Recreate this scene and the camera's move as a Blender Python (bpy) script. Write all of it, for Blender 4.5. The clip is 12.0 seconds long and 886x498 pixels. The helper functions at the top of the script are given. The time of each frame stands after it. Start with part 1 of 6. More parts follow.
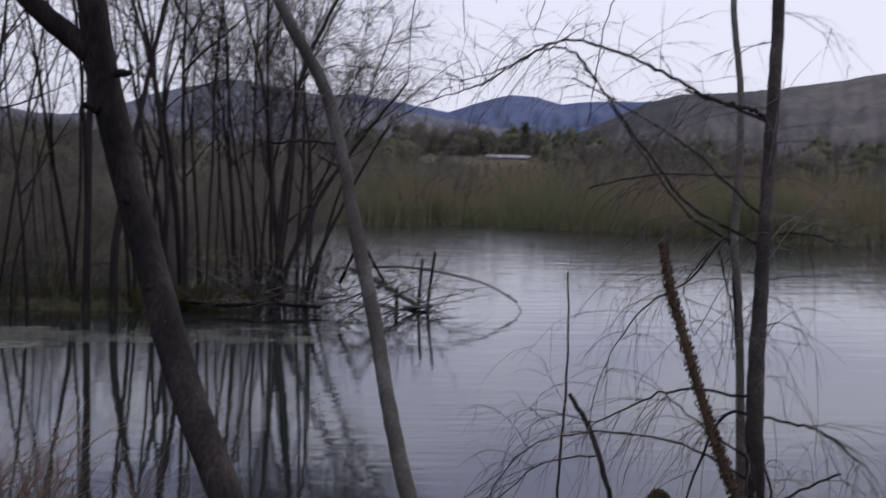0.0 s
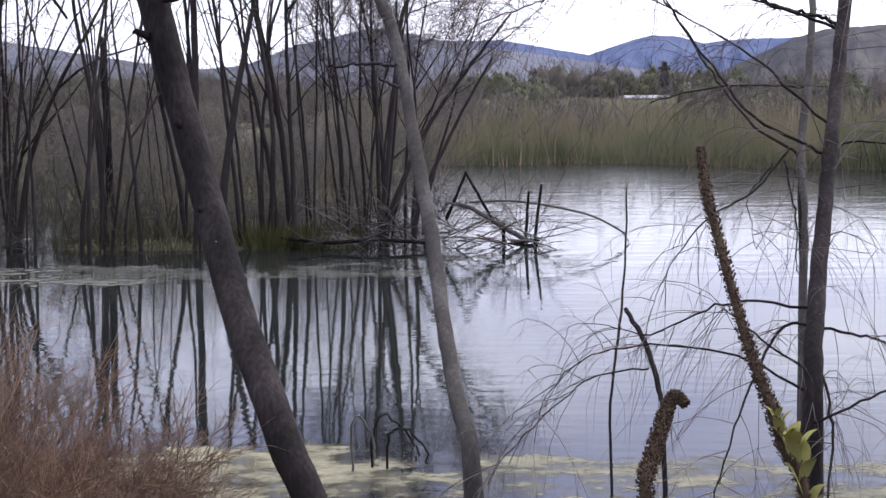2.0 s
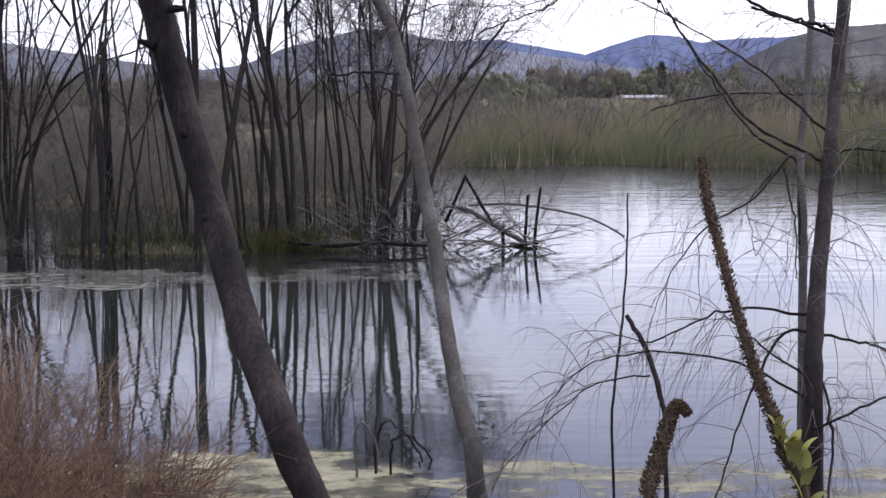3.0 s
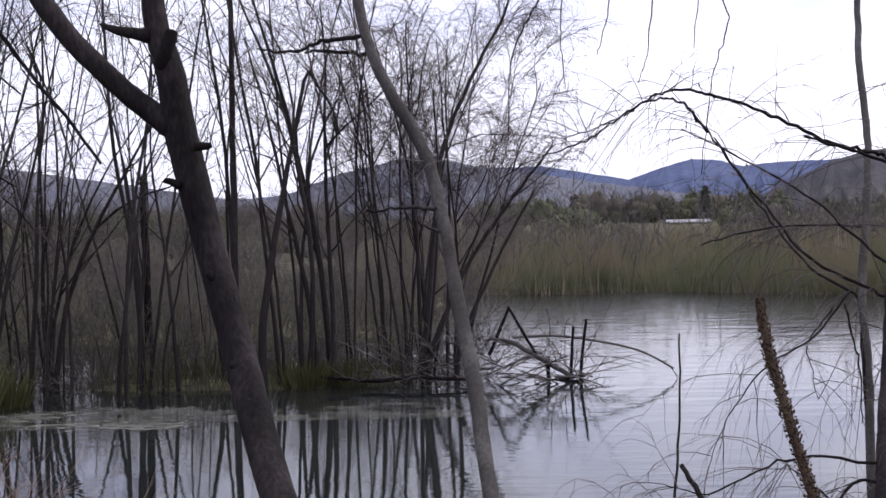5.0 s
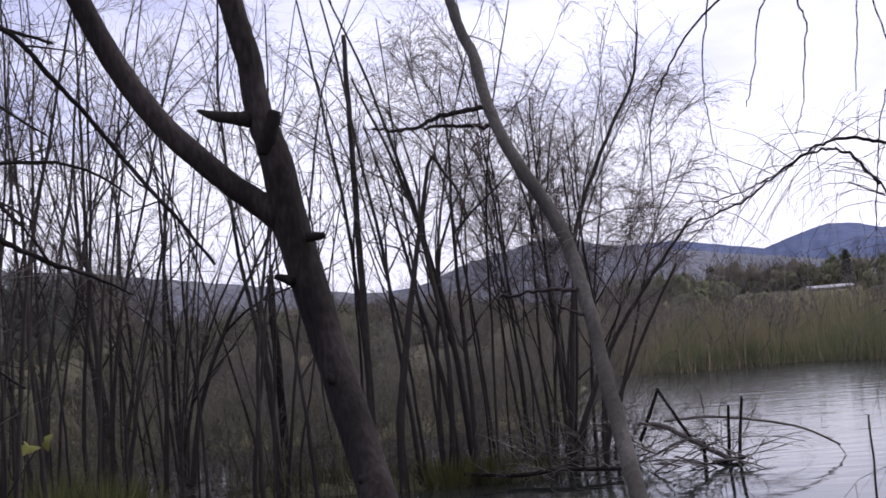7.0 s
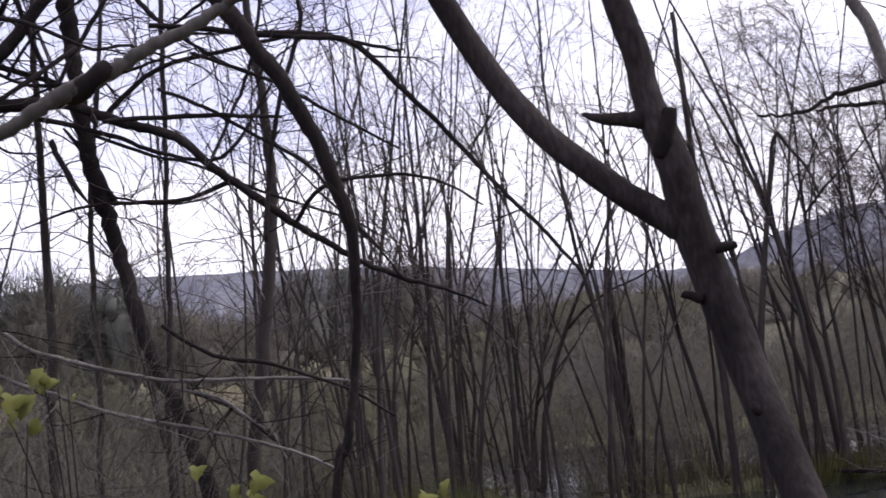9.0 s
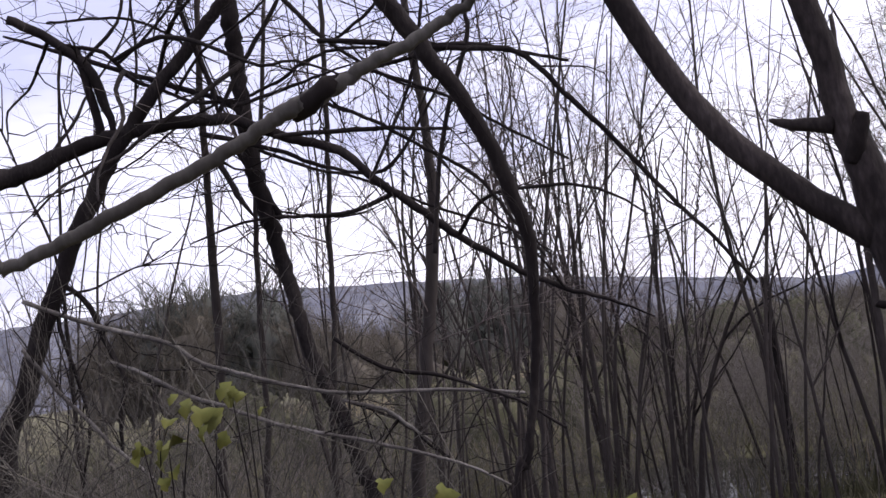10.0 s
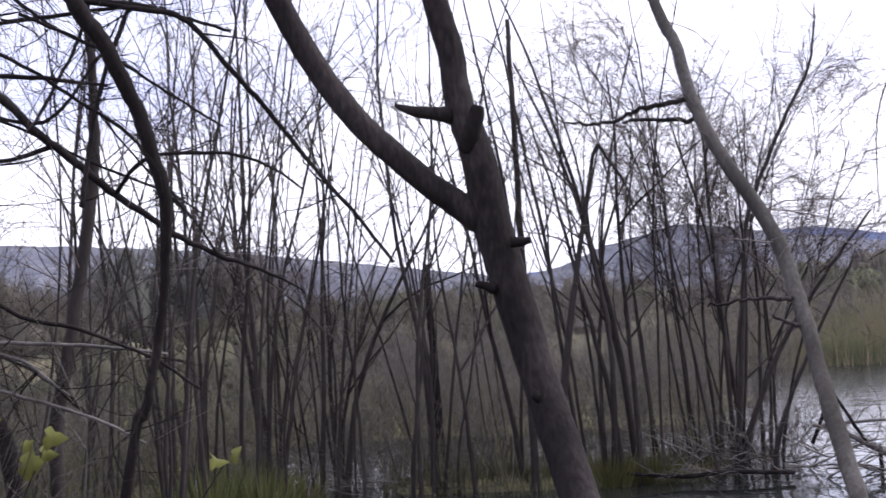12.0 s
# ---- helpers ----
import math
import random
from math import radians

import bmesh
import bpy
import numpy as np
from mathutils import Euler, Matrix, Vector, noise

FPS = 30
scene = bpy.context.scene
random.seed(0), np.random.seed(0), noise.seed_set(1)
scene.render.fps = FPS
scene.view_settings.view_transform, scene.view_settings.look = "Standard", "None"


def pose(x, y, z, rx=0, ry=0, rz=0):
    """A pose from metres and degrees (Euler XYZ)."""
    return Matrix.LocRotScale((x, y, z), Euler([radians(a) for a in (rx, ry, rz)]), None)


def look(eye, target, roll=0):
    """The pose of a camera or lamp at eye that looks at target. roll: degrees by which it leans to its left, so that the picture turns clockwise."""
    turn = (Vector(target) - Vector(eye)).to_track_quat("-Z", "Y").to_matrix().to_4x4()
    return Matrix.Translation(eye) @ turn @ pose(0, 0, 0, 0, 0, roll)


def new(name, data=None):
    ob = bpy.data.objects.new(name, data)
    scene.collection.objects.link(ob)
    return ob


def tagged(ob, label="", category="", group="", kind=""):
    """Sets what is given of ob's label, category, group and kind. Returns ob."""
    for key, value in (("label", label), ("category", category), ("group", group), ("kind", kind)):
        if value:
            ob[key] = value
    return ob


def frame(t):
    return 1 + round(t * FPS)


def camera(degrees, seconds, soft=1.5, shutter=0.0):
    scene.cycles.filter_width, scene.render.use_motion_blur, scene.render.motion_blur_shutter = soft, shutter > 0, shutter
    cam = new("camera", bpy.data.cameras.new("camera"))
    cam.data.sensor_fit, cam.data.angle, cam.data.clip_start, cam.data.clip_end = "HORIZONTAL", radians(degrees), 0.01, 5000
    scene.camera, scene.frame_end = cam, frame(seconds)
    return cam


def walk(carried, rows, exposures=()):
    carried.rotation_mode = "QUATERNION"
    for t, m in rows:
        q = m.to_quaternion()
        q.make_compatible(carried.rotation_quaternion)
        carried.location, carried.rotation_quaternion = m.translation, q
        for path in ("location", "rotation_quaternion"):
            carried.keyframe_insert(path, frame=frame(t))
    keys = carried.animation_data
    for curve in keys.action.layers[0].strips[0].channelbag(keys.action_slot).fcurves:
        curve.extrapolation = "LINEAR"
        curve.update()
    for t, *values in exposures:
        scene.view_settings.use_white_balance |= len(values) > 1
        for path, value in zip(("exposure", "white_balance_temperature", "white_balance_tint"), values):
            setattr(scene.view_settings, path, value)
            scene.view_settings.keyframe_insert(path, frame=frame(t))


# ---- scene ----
def aim(x, y, z, yaw, pitch, roll):
    """A camera pose from a place, a turn to the left of +y, an upward tilt and a roll."""
    return pose(x, y, z) @ pose(0, 0, 0, 90 + pitch, 0, yaw) @ pose(0, 0, 0, 0, 0, roll)


cam = camera(33.56, 12.0, soft=1.5, shutter=0.2)
walk(cam, [
    (0, aim(-0.219, -0.798, 1.784, -5.42, -4.00, 1.3)),
    (0.15, aim(-0.065, -0.733, 1.751, -3.05, -5.05, 0.4)),
    (0.3, aim(0.046, -0.691, 1.727, -1.333, -5.855, -0.603)),
    (0.5, aim(0.109, -0.681, 1.708, -0.325, -6.251, -0.725)),
    (1, aim(0.138, -0.725, 1.678, 0.077, -6.148, -0.656)),
    (1.5, aim(0.167, -0.766, 1.655, 0.152, -6.074, -0.404)),
    (2, aim(0.181, -0.813, 1.658, 0.173, -6.146, -0.472)),
    (2.5, aim(0.192, -0.853, 1.674, 0.265, -6.286, -0.539)),
    (2.7, aim(0.167, -0.863, 1.683, 0.075, -6.330, -0.546)),
    (4.3, aim(0.147, -0.748, 1.754, 0.554, -3.101, -1.073)),
    (4.5, aim(0.155, -0.692, 1.750, 0.885, -2.571, -1.141)),
    (5, aim(0.179, -0.512, 1.744, 1.749, -1.220, -1.228)),
    (5.5, aim(0.202, -0.332, 1.727, 2.640, 0.284, -1.369)),
    (6, aim(0.223, -0.174, 1.740, 3.659, 1.208, -2.018)),
    (6.5, aim(0.141, 0.031, 1.741, 4.492, 1.972, -3.155)),
    (6.7, aim(0.145, 0.087, 1.735, 5.350, 2.255, -3.899)),
    (8.3, aim(-0.197, 0.530, 1.887, 13.830, 2.392, -6.743)),
    (8.5, aim(-0.229, 0.570, 1.898, 15.142, 2.514, -6.974)),
    (9, aim(-0.327, 0.692, 1.934, 18.634, 2.951, -7.919)),
    (9.5, aim(-0.451, 0.680, 1.960, 21.713, 3.610, -8.174)),
    (10, aim(-0.482, 0.673, 1.963, 23.914, 4.087, -8.204)),
    (10.5, aim(-0.439, 0.661, 1.950, 23.944, 3.986, -7.679)),
    (11, aim(-0.344, 0.670, 1.922, 20.548, 3.383, -6.671)),
    (11.5, aim(-0.215, 0.572, 1.878, 16.229, 2.642, -5.365)),
    (12, aim(-0.191, 0.521, 1.869, 12.099, 2.088, -3.973)),
], exposures=[(0, -0.5, 6350, 11), (0.3, -0.27, 6350, 11), (0.6, 0.13, 6350, 11.5), (1, 0.6, 6350, 11.5), (1.5, 0.66, 6350, 11.5), (2.7, 0.58, 6350, 11.5), (4.5, 0.26, 6400, 13), (5.5, 0.04, 6450, 14), (6.7, -0.03, 6450, 15), (8.5, 0.4, 6650, 14), (10, 0.3, 6700, 14.5), (12, 0.66, 6420, 13)])

# ---- light ----
world = bpy.data.worlds.new("overcast_sky")
scene.world = world
world.use_nodes = True
wn, wl = world.node_tree.nodes, world.node_tree.links
wn.clear()
sky = wn.new("ShaderNodeTexSky")
sky.sky_type = "NISHITA"
sky.sun_disc = False
sky.sun_elevation, sky.sun_rotation = radians(27.8), radians(64)
sky.air_density, sky.dust_density = 1.0, 2.0
geo = wn.new("ShaderNodeTexCoord")
stretch = wn.new("ShaderNodeMapping")
stretch.inputs["Scale"].default_value = (1.0, 1.0, 3.2)
stretch.inputs["Location"].default_value = (0.35, 0.2, 0.1)
clouds = wn.new("ShaderNodeTexNoise")
clouds.inputs["Scale"].default_value = 3.4
clouds.inputs["Detail"].default_value = 5.0
clouds.inputs["Roughness"].default_value = 0.55
band = wn.new("ShaderNodeMapRange")
band.inputs["From Min"].default_value, band.inputs["From Max"].default_value = 0.36, 0.66
tint = wn.new("ShaderNodeMix")
tint.data_type = "RGBA"
tint.inputs[6].default_value = (0.50, 0.53, 0.82, 1)
tint.inputs[7].default_value = (0.93, 0.94, 1.10, 1)
soften = wn.new("ShaderNodeMix")
soften.data_type = "RGBA"
soften.inputs[0].default_value = 0.86
gain = wn.new("ShaderNodeVectorMath")
gain.operation = "SCALE"
gain.inputs["Scale"].default_value = 0.10
back = wn.new("ShaderNodeBackground")
back.inputs["Strength"].default_value = 1.0
out = wn.new("ShaderNodeOutputWorld")
wl.new(geo.outputs["Generated"], stretch.inputs["Vector"])
wl.new(stretch.outputs["Vector"], clouds.inputs["Vector"])
thin = wn.new("ShaderNodeVectorMath")
thin.operation = "DOT_PRODUCT"
thin.inputs[1].default_value = (0.13, 0.34, -1.55)
cover = wn.new("ShaderNodeMath")
wl.new(geo.outputs["Generated"], thin.inputs[0])
wl.new(clouds.outputs[0], cover.inputs[0])
wl.new(thin.outputs["Value"], cover.inputs[1])
wl.new(cover.outputs[0], band.inputs["Value"])
wl.new(band.outputs[0], tint.inputs[0])
wl.new(sky.outputs[0], gain.inputs[0])
wl.new(gain.outputs[0], soften.inputs[6])
ahead = wn.new("ShaderNodeVectorMath")
ahead.operation = "DOT_PRODUCT"
ahead.inputs[1].default_value = (0.10, 0.95, 0.30)
glow = wn.new("ShaderNodeMapRange")
glow.inputs["From Min"].default_value, glow.inputs["From Max"].default_value = -0.6, 0.95
glow.inputs["To Min"].default_value, glow.inputs["To Max"].default_value = 0.95, 1.33
veil = wn.new("ShaderNodeVectorMath")
veil.operation = "SCALE"
wl.new(geo.outputs["Generated"], ahead.inputs[0])
wl.new(ahead.outputs["Value"], glow.inputs["Value"])
height = wn.new("ShaderNodeSeparateXYZ")
wl.new(geo.outputs["Generated"], height.inputs[0])
zenith = wn.new("ShaderNodeMapRange")
zenith.inputs["From Min"].default_value, zenith.inputs["From Max"].default_value = 0.25, 0.95
zenith.inputs["To Min"].default_value, zenith.inputs["To Max"].default_value = 1.0, 2.7
wl.new(height.outputs["Z"], zenith.inputs["Value"])
lift = wn.new("ShaderNodeMath")
lift.operation = "MULTIPLY"
wl.new(glow.outputs[0], lift.inputs[0])
wl.new(zenith.outputs[0], lift.inputs[1])
wl.new(lift.outputs[0], veil.inputs["Scale"])
dome = wn.new("ShaderNodeMapRange")
dome.inputs["From Min"].default_value, dome.inputs["From Max"].default_value = 0.42, 0.75
wl.new(height.outputs["Z"], dome.inputs["Value"])
overhead = wn.new("ShaderNodeMix")
overhead.data_type = "RGBA"
overhead.inputs[7].default_value = (0.62, 0.61, 0.64, 1)
wl.new(dome.outputs[0], overhead.inputs[0])
wl.new(tint.outputs[2], overhead.inputs[6])
wl.new(overhead.outputs[2], veil.inputs[0])
wl.new(veil.outputs[0], soften.inputs[7])
wl.new(soften.outputs[2], back.inputs["Color"])
wl.new(back.outputs[0], out.inputs[0])

sun = new("sun", bpy.data.lights.new("sun", "SUN"))
sun.data.energy, sun.data.angle, sun.data.color = 1.5, radians(18), (1.0, 0.96, 0.90)
sun.matrix_world = look((7.0, 3.4, 4.1), (0, 0, 0))

# ---- materials ----


def material(name, rough=0.8, spec=0.3):
    m = bpy.data.materials.new(name)
    m.use_nodes = True
    b = m.node_tree.nodes["Principled BSDF"]
    b.inputs["Roughness"].default_value = rough
    b.inputs["Specular IOR Level"].default_value = spec
    return m, m.node_tree.nodes, m.node_tree.links, b


def ramp(nodes, stops):
    r = nodes.new("ShaderNodeValToRGB")
    while len(r.color_ramp.elements) < len(stops):
        r.color_ramp.elements.new(0.5)
    for e, (p, c) in zip(r.color_ramp.elements, stops):
        e.position, e.color = p, (*c, 1)
    return r


def noise_node(nodes, links, scale, detail=4.0, squash=(1, 1, 1), space="Object"):
    tc, mp, nz = nodes.new("ShaderNodeTexCoord"), nodes.new("ShaderNodeMapping"), nodes.new("ShaderNodeTexNoise")
    mp.inputs["Scale"].default_value = squash
    nz.inputs["Scale"].default_value, nz.inputs["Detail"].default_value = scale, detail
    links.new(tc.outputs[space], mp.inputs["Vector"])
    links.new(mp.outputs["Vector"], nz.inputs["Vector"])
    return nz


def surface(name, stops, scale, fine, rough=0.85, bump=0.3, depth=0.01, squash=(1, 1, 1), spec=0.25, island=0.0, mottle=0.35):
    """A matt natural surface: a large mottling, a fine grain, relief, and a change of tone from piece to piece."""
    m, n, l, b = material(name, rough, spec)
    big, small = noise_node(n, l, scale, 3.0, squash), noise_node(n, l, fine, 5.0, squash)
    blend = n.new("ShaderNodeMix")
    blend.inputs[0].default_value = mottle
    l.new(big.outputs[0], blend.inputs[2])
    l.new(small.outputs[0], blend.inputs[3])
    value = blend.outputs[0]
    if island:
        g, mx = n.new("ShaderNodeNewGeometry"), n.new("ShaderNodeMix")
        mx.inputs[0].default_value = island
        l.new(value, mx.inputs[2])
        l.new(g.outputs["Random Per Island"], mx.inputs[3])
        value = mx.outputs[0]
    r = ramp(n, stops)
    l.new(value, r.inputs[0])
    l.new(r.outputs[0], b.inputs["Base Color"])
    if bump:
        bp = n.new("ShaderNodeBump")
        bp.inputs["Strength"].default_value, bp.inputs["Distance"].default_value = bump, depth
        l.new(small.outputs[0], bp.inputs["Height"])
        l.new(bp.outputs[0], b.inputs["Normal"])
    return m


BARK = surface("grey_brown_bark", [(0.32, (0.007, 0.006, 0.0065)), (0.46, (0.019, 0.0155, 0.0155)), (0.58, (0.038, 0.031, 0.031)), (0.72, (0.084, 0.072, 0.070))], 4.5, 60, 0.85, 0.7, 0.006, (1, 1, 0.35), 0.12)
BARK_PALE = surface("pale_grey_bark", [(0.30, (0.031, 0.028, 0.025)), (0.5, (0.061, 0.056, 0.052)), (0.7, (0.119, 0.112, 0.105))], 5, 70, 0.85, 0.6, 0.004, (1, 1, 0.4), 0.12)
# Near-black brown bark with little gloss.
BARK_DARK = surface("near_black_bark", [(0.3, (0.008, 0.006, 0.006)), (0.5, (0.016, 0.013, 0.013)), (0.7, (0.04, 0.034, 0.032))], 4, 70, 0.85, 0.6, 0.005, (1, 1, 0.4), 0.10)
WILLOW = surface("willow_stem_bark", [(0.3, (0.014, 0.012, 0.0115)), (0.5, (0.033, 0.0275, 0.0255)), (0.7, (0.080, 0.069, 0.063))], 1.6, 30, 0.85, 0.3, 0.004, (1, 1, 0.3), 0.12, 0.35)
TWIG = surface("willow_twigs", [(0.2, (0.062, 0.051, 0.051)), (0.5, (0.122, 0.102, 0.098)), (0.8, (0.216, 0.186, 0.178))], 0.8, 12, 0.85, 0.0, 0.002, (1, 1, 1), 0.12, 0.5)
# Darker copy of the twig colour, with the undergrowth's shade put into it.
SHADY_TWIG = surface("shade_toned_twigs", [(0.2, (0.033, 0.030, 0.028)), (0.5, (0.070, 0.065, 0.058)), (0.8, (0.142, 0.131, 0.114))], 0.6, 12, 0.85, 0.0, 0.002, (1, 1, 1), 0.12, 0.5)
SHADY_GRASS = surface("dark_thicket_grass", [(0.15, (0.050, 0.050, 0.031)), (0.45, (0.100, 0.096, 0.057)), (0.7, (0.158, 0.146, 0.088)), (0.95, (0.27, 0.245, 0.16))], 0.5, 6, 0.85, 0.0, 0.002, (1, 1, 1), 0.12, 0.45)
TWIG_FAR = surface("bare_brush", [(0.2, (0.062, 0.056, 0.052)), (0.5, (0.112, 0.100, 0.092)), (0.8, (0.180, 0.162, 0.146))], 0.4, 8, 0.9, 0.0, 0.002, (1, 1, 1), 0.15, 0.4)
DEADWOOD = surface("weathered_driftwood", [(0.3, (0.036, 0.031, 0.030)), (0.55, (0.115, 0.102, 0.094)), (0.75, (0.238, 0.219, 0.210))], 4, 40, 0.85, 0.4, 0.004, (1, 1, 1), 0.25, 0.35)


def reed_material():
    """Bulrushes: green at the foot, brown at the seeding tips, in drifts of greener and browner plants."""
    m, n, l, b = material("olive_bulrush", 0.85, 0.12)
    drift, g = noise_node(n, l, 0.55, 6.0, (1, 0.6, 1.2)), n.new("ShaderNodeNewGeometry")
    where, tc = n.new("ShaderNodeSeparateXYZ"), n.new("ShaderNodeTexCoord")
    l.new(tc.outputs["Object"], where.inputs[0])
    rise = n.new("ShaderNodeMapRange")
    rise.inputs["From Min"].default_value, rise.inputs["From Max"].default_value = 0.2, 1.7
    rise.inputs["To Min"].default_value, rise.inputs["To Max"].default_value = -0.10, 0.22
    l.new(where.outputs["Z"], rise.inputs["Value"])
    add, mx = n.new("ShaderNodeMath"), n.new("ShaderNodeMix")
    patch = n.new("ShaderNodeMapRange")
    patch.inputs["From Min"].default_value, patch.inputs["From Max"].default_value = 0.30, 0.70
    patch.inputs["To Min"].default_value, patch.inputs["To Max"].default_value = 0.05, 0.80
    l.new(drift.outputs[0], patch.inputs["Value"])
    l.new(patch.outputs[0], add.inputs[0])
    l.new(rise.outputs[0], add.inputs[1])
    mx.inputs[0].default_value = 0.26
    l.new(add.outputs[0], mx.inputs[2])
    l.new(g.outputs["Random Per Island"], mx.inputs[3])
    r = ramp(n, [(0.16, (0.050, 0.058, 0.030)), (0.38, (0.088, 0.094, 0.050)), (0.56, (0.118, 0.104, 0.064)), (0.72, (0.142, 0.112, 0.078)), (0.88, (0.25, 0.20, 0.148))])
    l.new(mx.outputs[0], r.inputs[0])
    l.new(r.outputs[0], b.inputs["Base Color"])
    return m


REED = reed_material()

BLEACHED = surface("bleached_wood", [(0.3, (0.38, 0.36, 0.33)), (0.55, (0.52, 0.50, 0.46)), (0.75, (0.64, 0.62, 0.58))], 6, 60, 0.8, 0.4, 0.003)
REED_DRY = surface("dry_reed", [(0.2, (0.102, 0.080, 0.055)), (0.5, (0.142, 0.117, 0.078)), (0.8, (0.204, 0.170, 0.119))], 0.12, 3, 0.85, 0.0, 0.002, (1, 1, 1), 0.15, 0.28, 0.12)
GRASS_DARK = surface("marsh_grass", [(0.15, (0.046, 0.048, 0.028)), (0.45, (0.088, 0.088, 0.050)), (0.7, (0.135, 0.130, 0.075)), (0.95, (0.215, 0.200, 0.122))], 0.5, 6, 0.85, 0.0, 0.002, (1, 1, 1), 0.12, 0.4)
FIELD_GRASS = surface("pale_field_grass", [(0.15, (0.15, 0.126, 0.082)), (0.5, (0.235, 0.198, 0.13)), (0.85, (0.34, 0.29, 0.195))], 0.08, 3, 0.9, 0.0, 0.002, (1, 1, 1), 0.12, 0.4)
TUFT = surface("green_tussock", [(0.15, (0.043, 0.046, 0.016)), (0.5, (0.083, 0.081, 0.030)), (0.9, (0.147, 0.128, 0.054))], 0.8, 6, 0.85, 0.0, 0.002, (1, 1, 1), 0.12, 0.45)
TUFT_FRESH = surface("fresh_sedge", [(0.15, (0.050, 0.060, 0.020)), (0.5, (0.098, 0.108, 0.040)), (0.9, (0.175, 0.172, 0.076))], 0.8, 6, 0.8, 0.0, 0.002, (1, 1, 1), 0.12, 0.45)
RUSSET = surface("russet_twiggy_bush", [(0.1, (0.075, 0.040, 0.027)), (0.45, (0.120, 0.075, 0.054)), (0.7, (0.205, 0.138, 0.096)), (0.95, (0.40, 0.285, 0.185))], 2.5, 14, 0.9, 0.0, 0.002, (1, 1, 1), 0.1, 0.5)


def algae_material(name, stops):
    """A muddy skin, thick in the clots and thin enough between them for the water to show."""
    m, n, l, b = material(name, 0.55, 0.3)
    big, small, clots = noise_node(n, l, 1.7, 4.0), noise_node(n, l, 30, 5.0), noise_node(n, l, 6.0, 6.0, (0.8, 1.4, 1))
    tone = n.new("ShaderNodeMix")
    tone.inputs[0].default_value = 0.45
    l.new(big.outputs[0], tone.inputs[2])
    l.new(small.outputs[0], tone.inputs[3])
    r = ramp(n, stops)
    l.new(tone.outputs[0], r.inputs[0])
    l.new(r.outputs[0], b.inputs["Base Color"])
    thick = n.new("ShaderNodeMapRange")
    thick.inputs["From Min"].default_value, thick.inputs["From Max"].default_value = 0.36, 0.56
    thick.inputs["To Min"].default_value, thick.inputs["To Max"].default_value = 0.30, 0.96
    l.new(clots.outputs[0], thick.inputs["Value"])
    skin, both = n.new("ShaderNodeAttribute"), n.new("ShaderNodeMath")
    skin.attribute_name = "thickness"
    both.operation = "MULTIPLY"
    l.new(skin.outputs["Fac"], both.inputs[0])
    l.new(thick.outputs[0], both.inputs[1])
    l.new(both.outputs[0], b.inputs["Alpha"])
    bp = n.new("ShaderNodeBump")
    bp.inputs["Strength"].default_value, bp.inputs["Distance"].default_value = 0.4, 0.004
    l.new(small.outputs[0], bp.inputs["Height"])
    l.new(bp.outputs[0], b.inputs["Normal"])
    return m


ALGAE = algae_material("floating_algae", [(0.30, (0.095, 0.090, 0.056)), (0.45, (0.165, 0.155, 0.092)), (0.58, (0.245, 0.228, 0.138)), (0.72, (0.33, 0.30, 0.215))])
GREY_SCUM = algae_material("grey_scum", [(0.30, (0.080, 0.082, 0.068)), (0.45, (0.118, 0.120, 0.098)), (0.58, (0.165, 0.165, 0.132)), (0.72, (0.24, 0.232, 0.185))])

EARTH = surface("marsh_ground", [(0.25, (0.034, 0.033, 0.021)), (0.40, (0.070, 0.067, 0.039)), (0.52, (0.111, 0.105, 0.057)), (0.64, (0.176, 0.157, 0.094)), (0.78, (0.254, 0.217, 0.139))], 0.09, 1.3, 0.95, 0.5, 0.04, (1, 1, 1), 0.15, 0.0, 0.5)
LEAF = surface("yellowing_leaf", [(0.2, (0.047, 0.059, 0.015)), (0.5, (0.094, 0.100, 0.022)), (0.8, (0.156, 0.138, 0.032))], 9, 60, 0.7, 0.3, 0.002, (1, 1, 1), 0.2, 0.45)
MULLEIN_LEAF = surface("felted_green_leaf", [(0.2, (0.157, 0.156, 0.050)), (0.5, (0.232, 0.222, 0.076)), (0.8, (0.306, 0.289, 0.117))], 8, 90, 0.95, 0.4, 0.002, (1, 1, 1), 0.1, 0.3)
# Paler copy of the grey bark: sunlight on fallen boughs put into colour.
BOUGH_SUNLIT = surface("sunlit_bough_bark", [(0.30, (0.050, 0.045, 0.042)), (0.5, (0.115, 0.105, 0.098)), (0.7, (0.23, 0.215, 0.20))], 5, 50, 0.85, 0.5, 0.004, (1, 1, 1), 0.12)
SEED = surface("dry_seed_capsules", [(0.2, (0.022, 0.014, 0.010)), (0.5, (0.052, 0.034, 0.023)), (0.75, (0.086, 0.062, 0.039)), (0.95, (0.15, 0.13, 0.07))], 6, 80, 0.9, 0.4, 0.002, (1, 1, 1), 0.15, 0.55)
EVERGREEN = surface("evergreen_foliage", [(0.15, (0.054, 0.060, 0.055)), (0.5, (0.086, 0.091, 0.081)), (0.9, (0.135, 0.137, 0.116))], 0.08, 0.8, 0.9, 0.0, 0.01, (1, 1, 1), 0.15, 0.35)
SHRUB_GREEN = surface("olive_shrub_foliage", [(0.15, (0.060, 0.070, 0.037)), (0.5, (0.088, 0.097, 0.053)), (0.9, (0.126, 0.128, 0.074))], 0.05, 0.6, 0.9, 0.0, 0.01, (1, 1, 1), 0.15, 0.3)
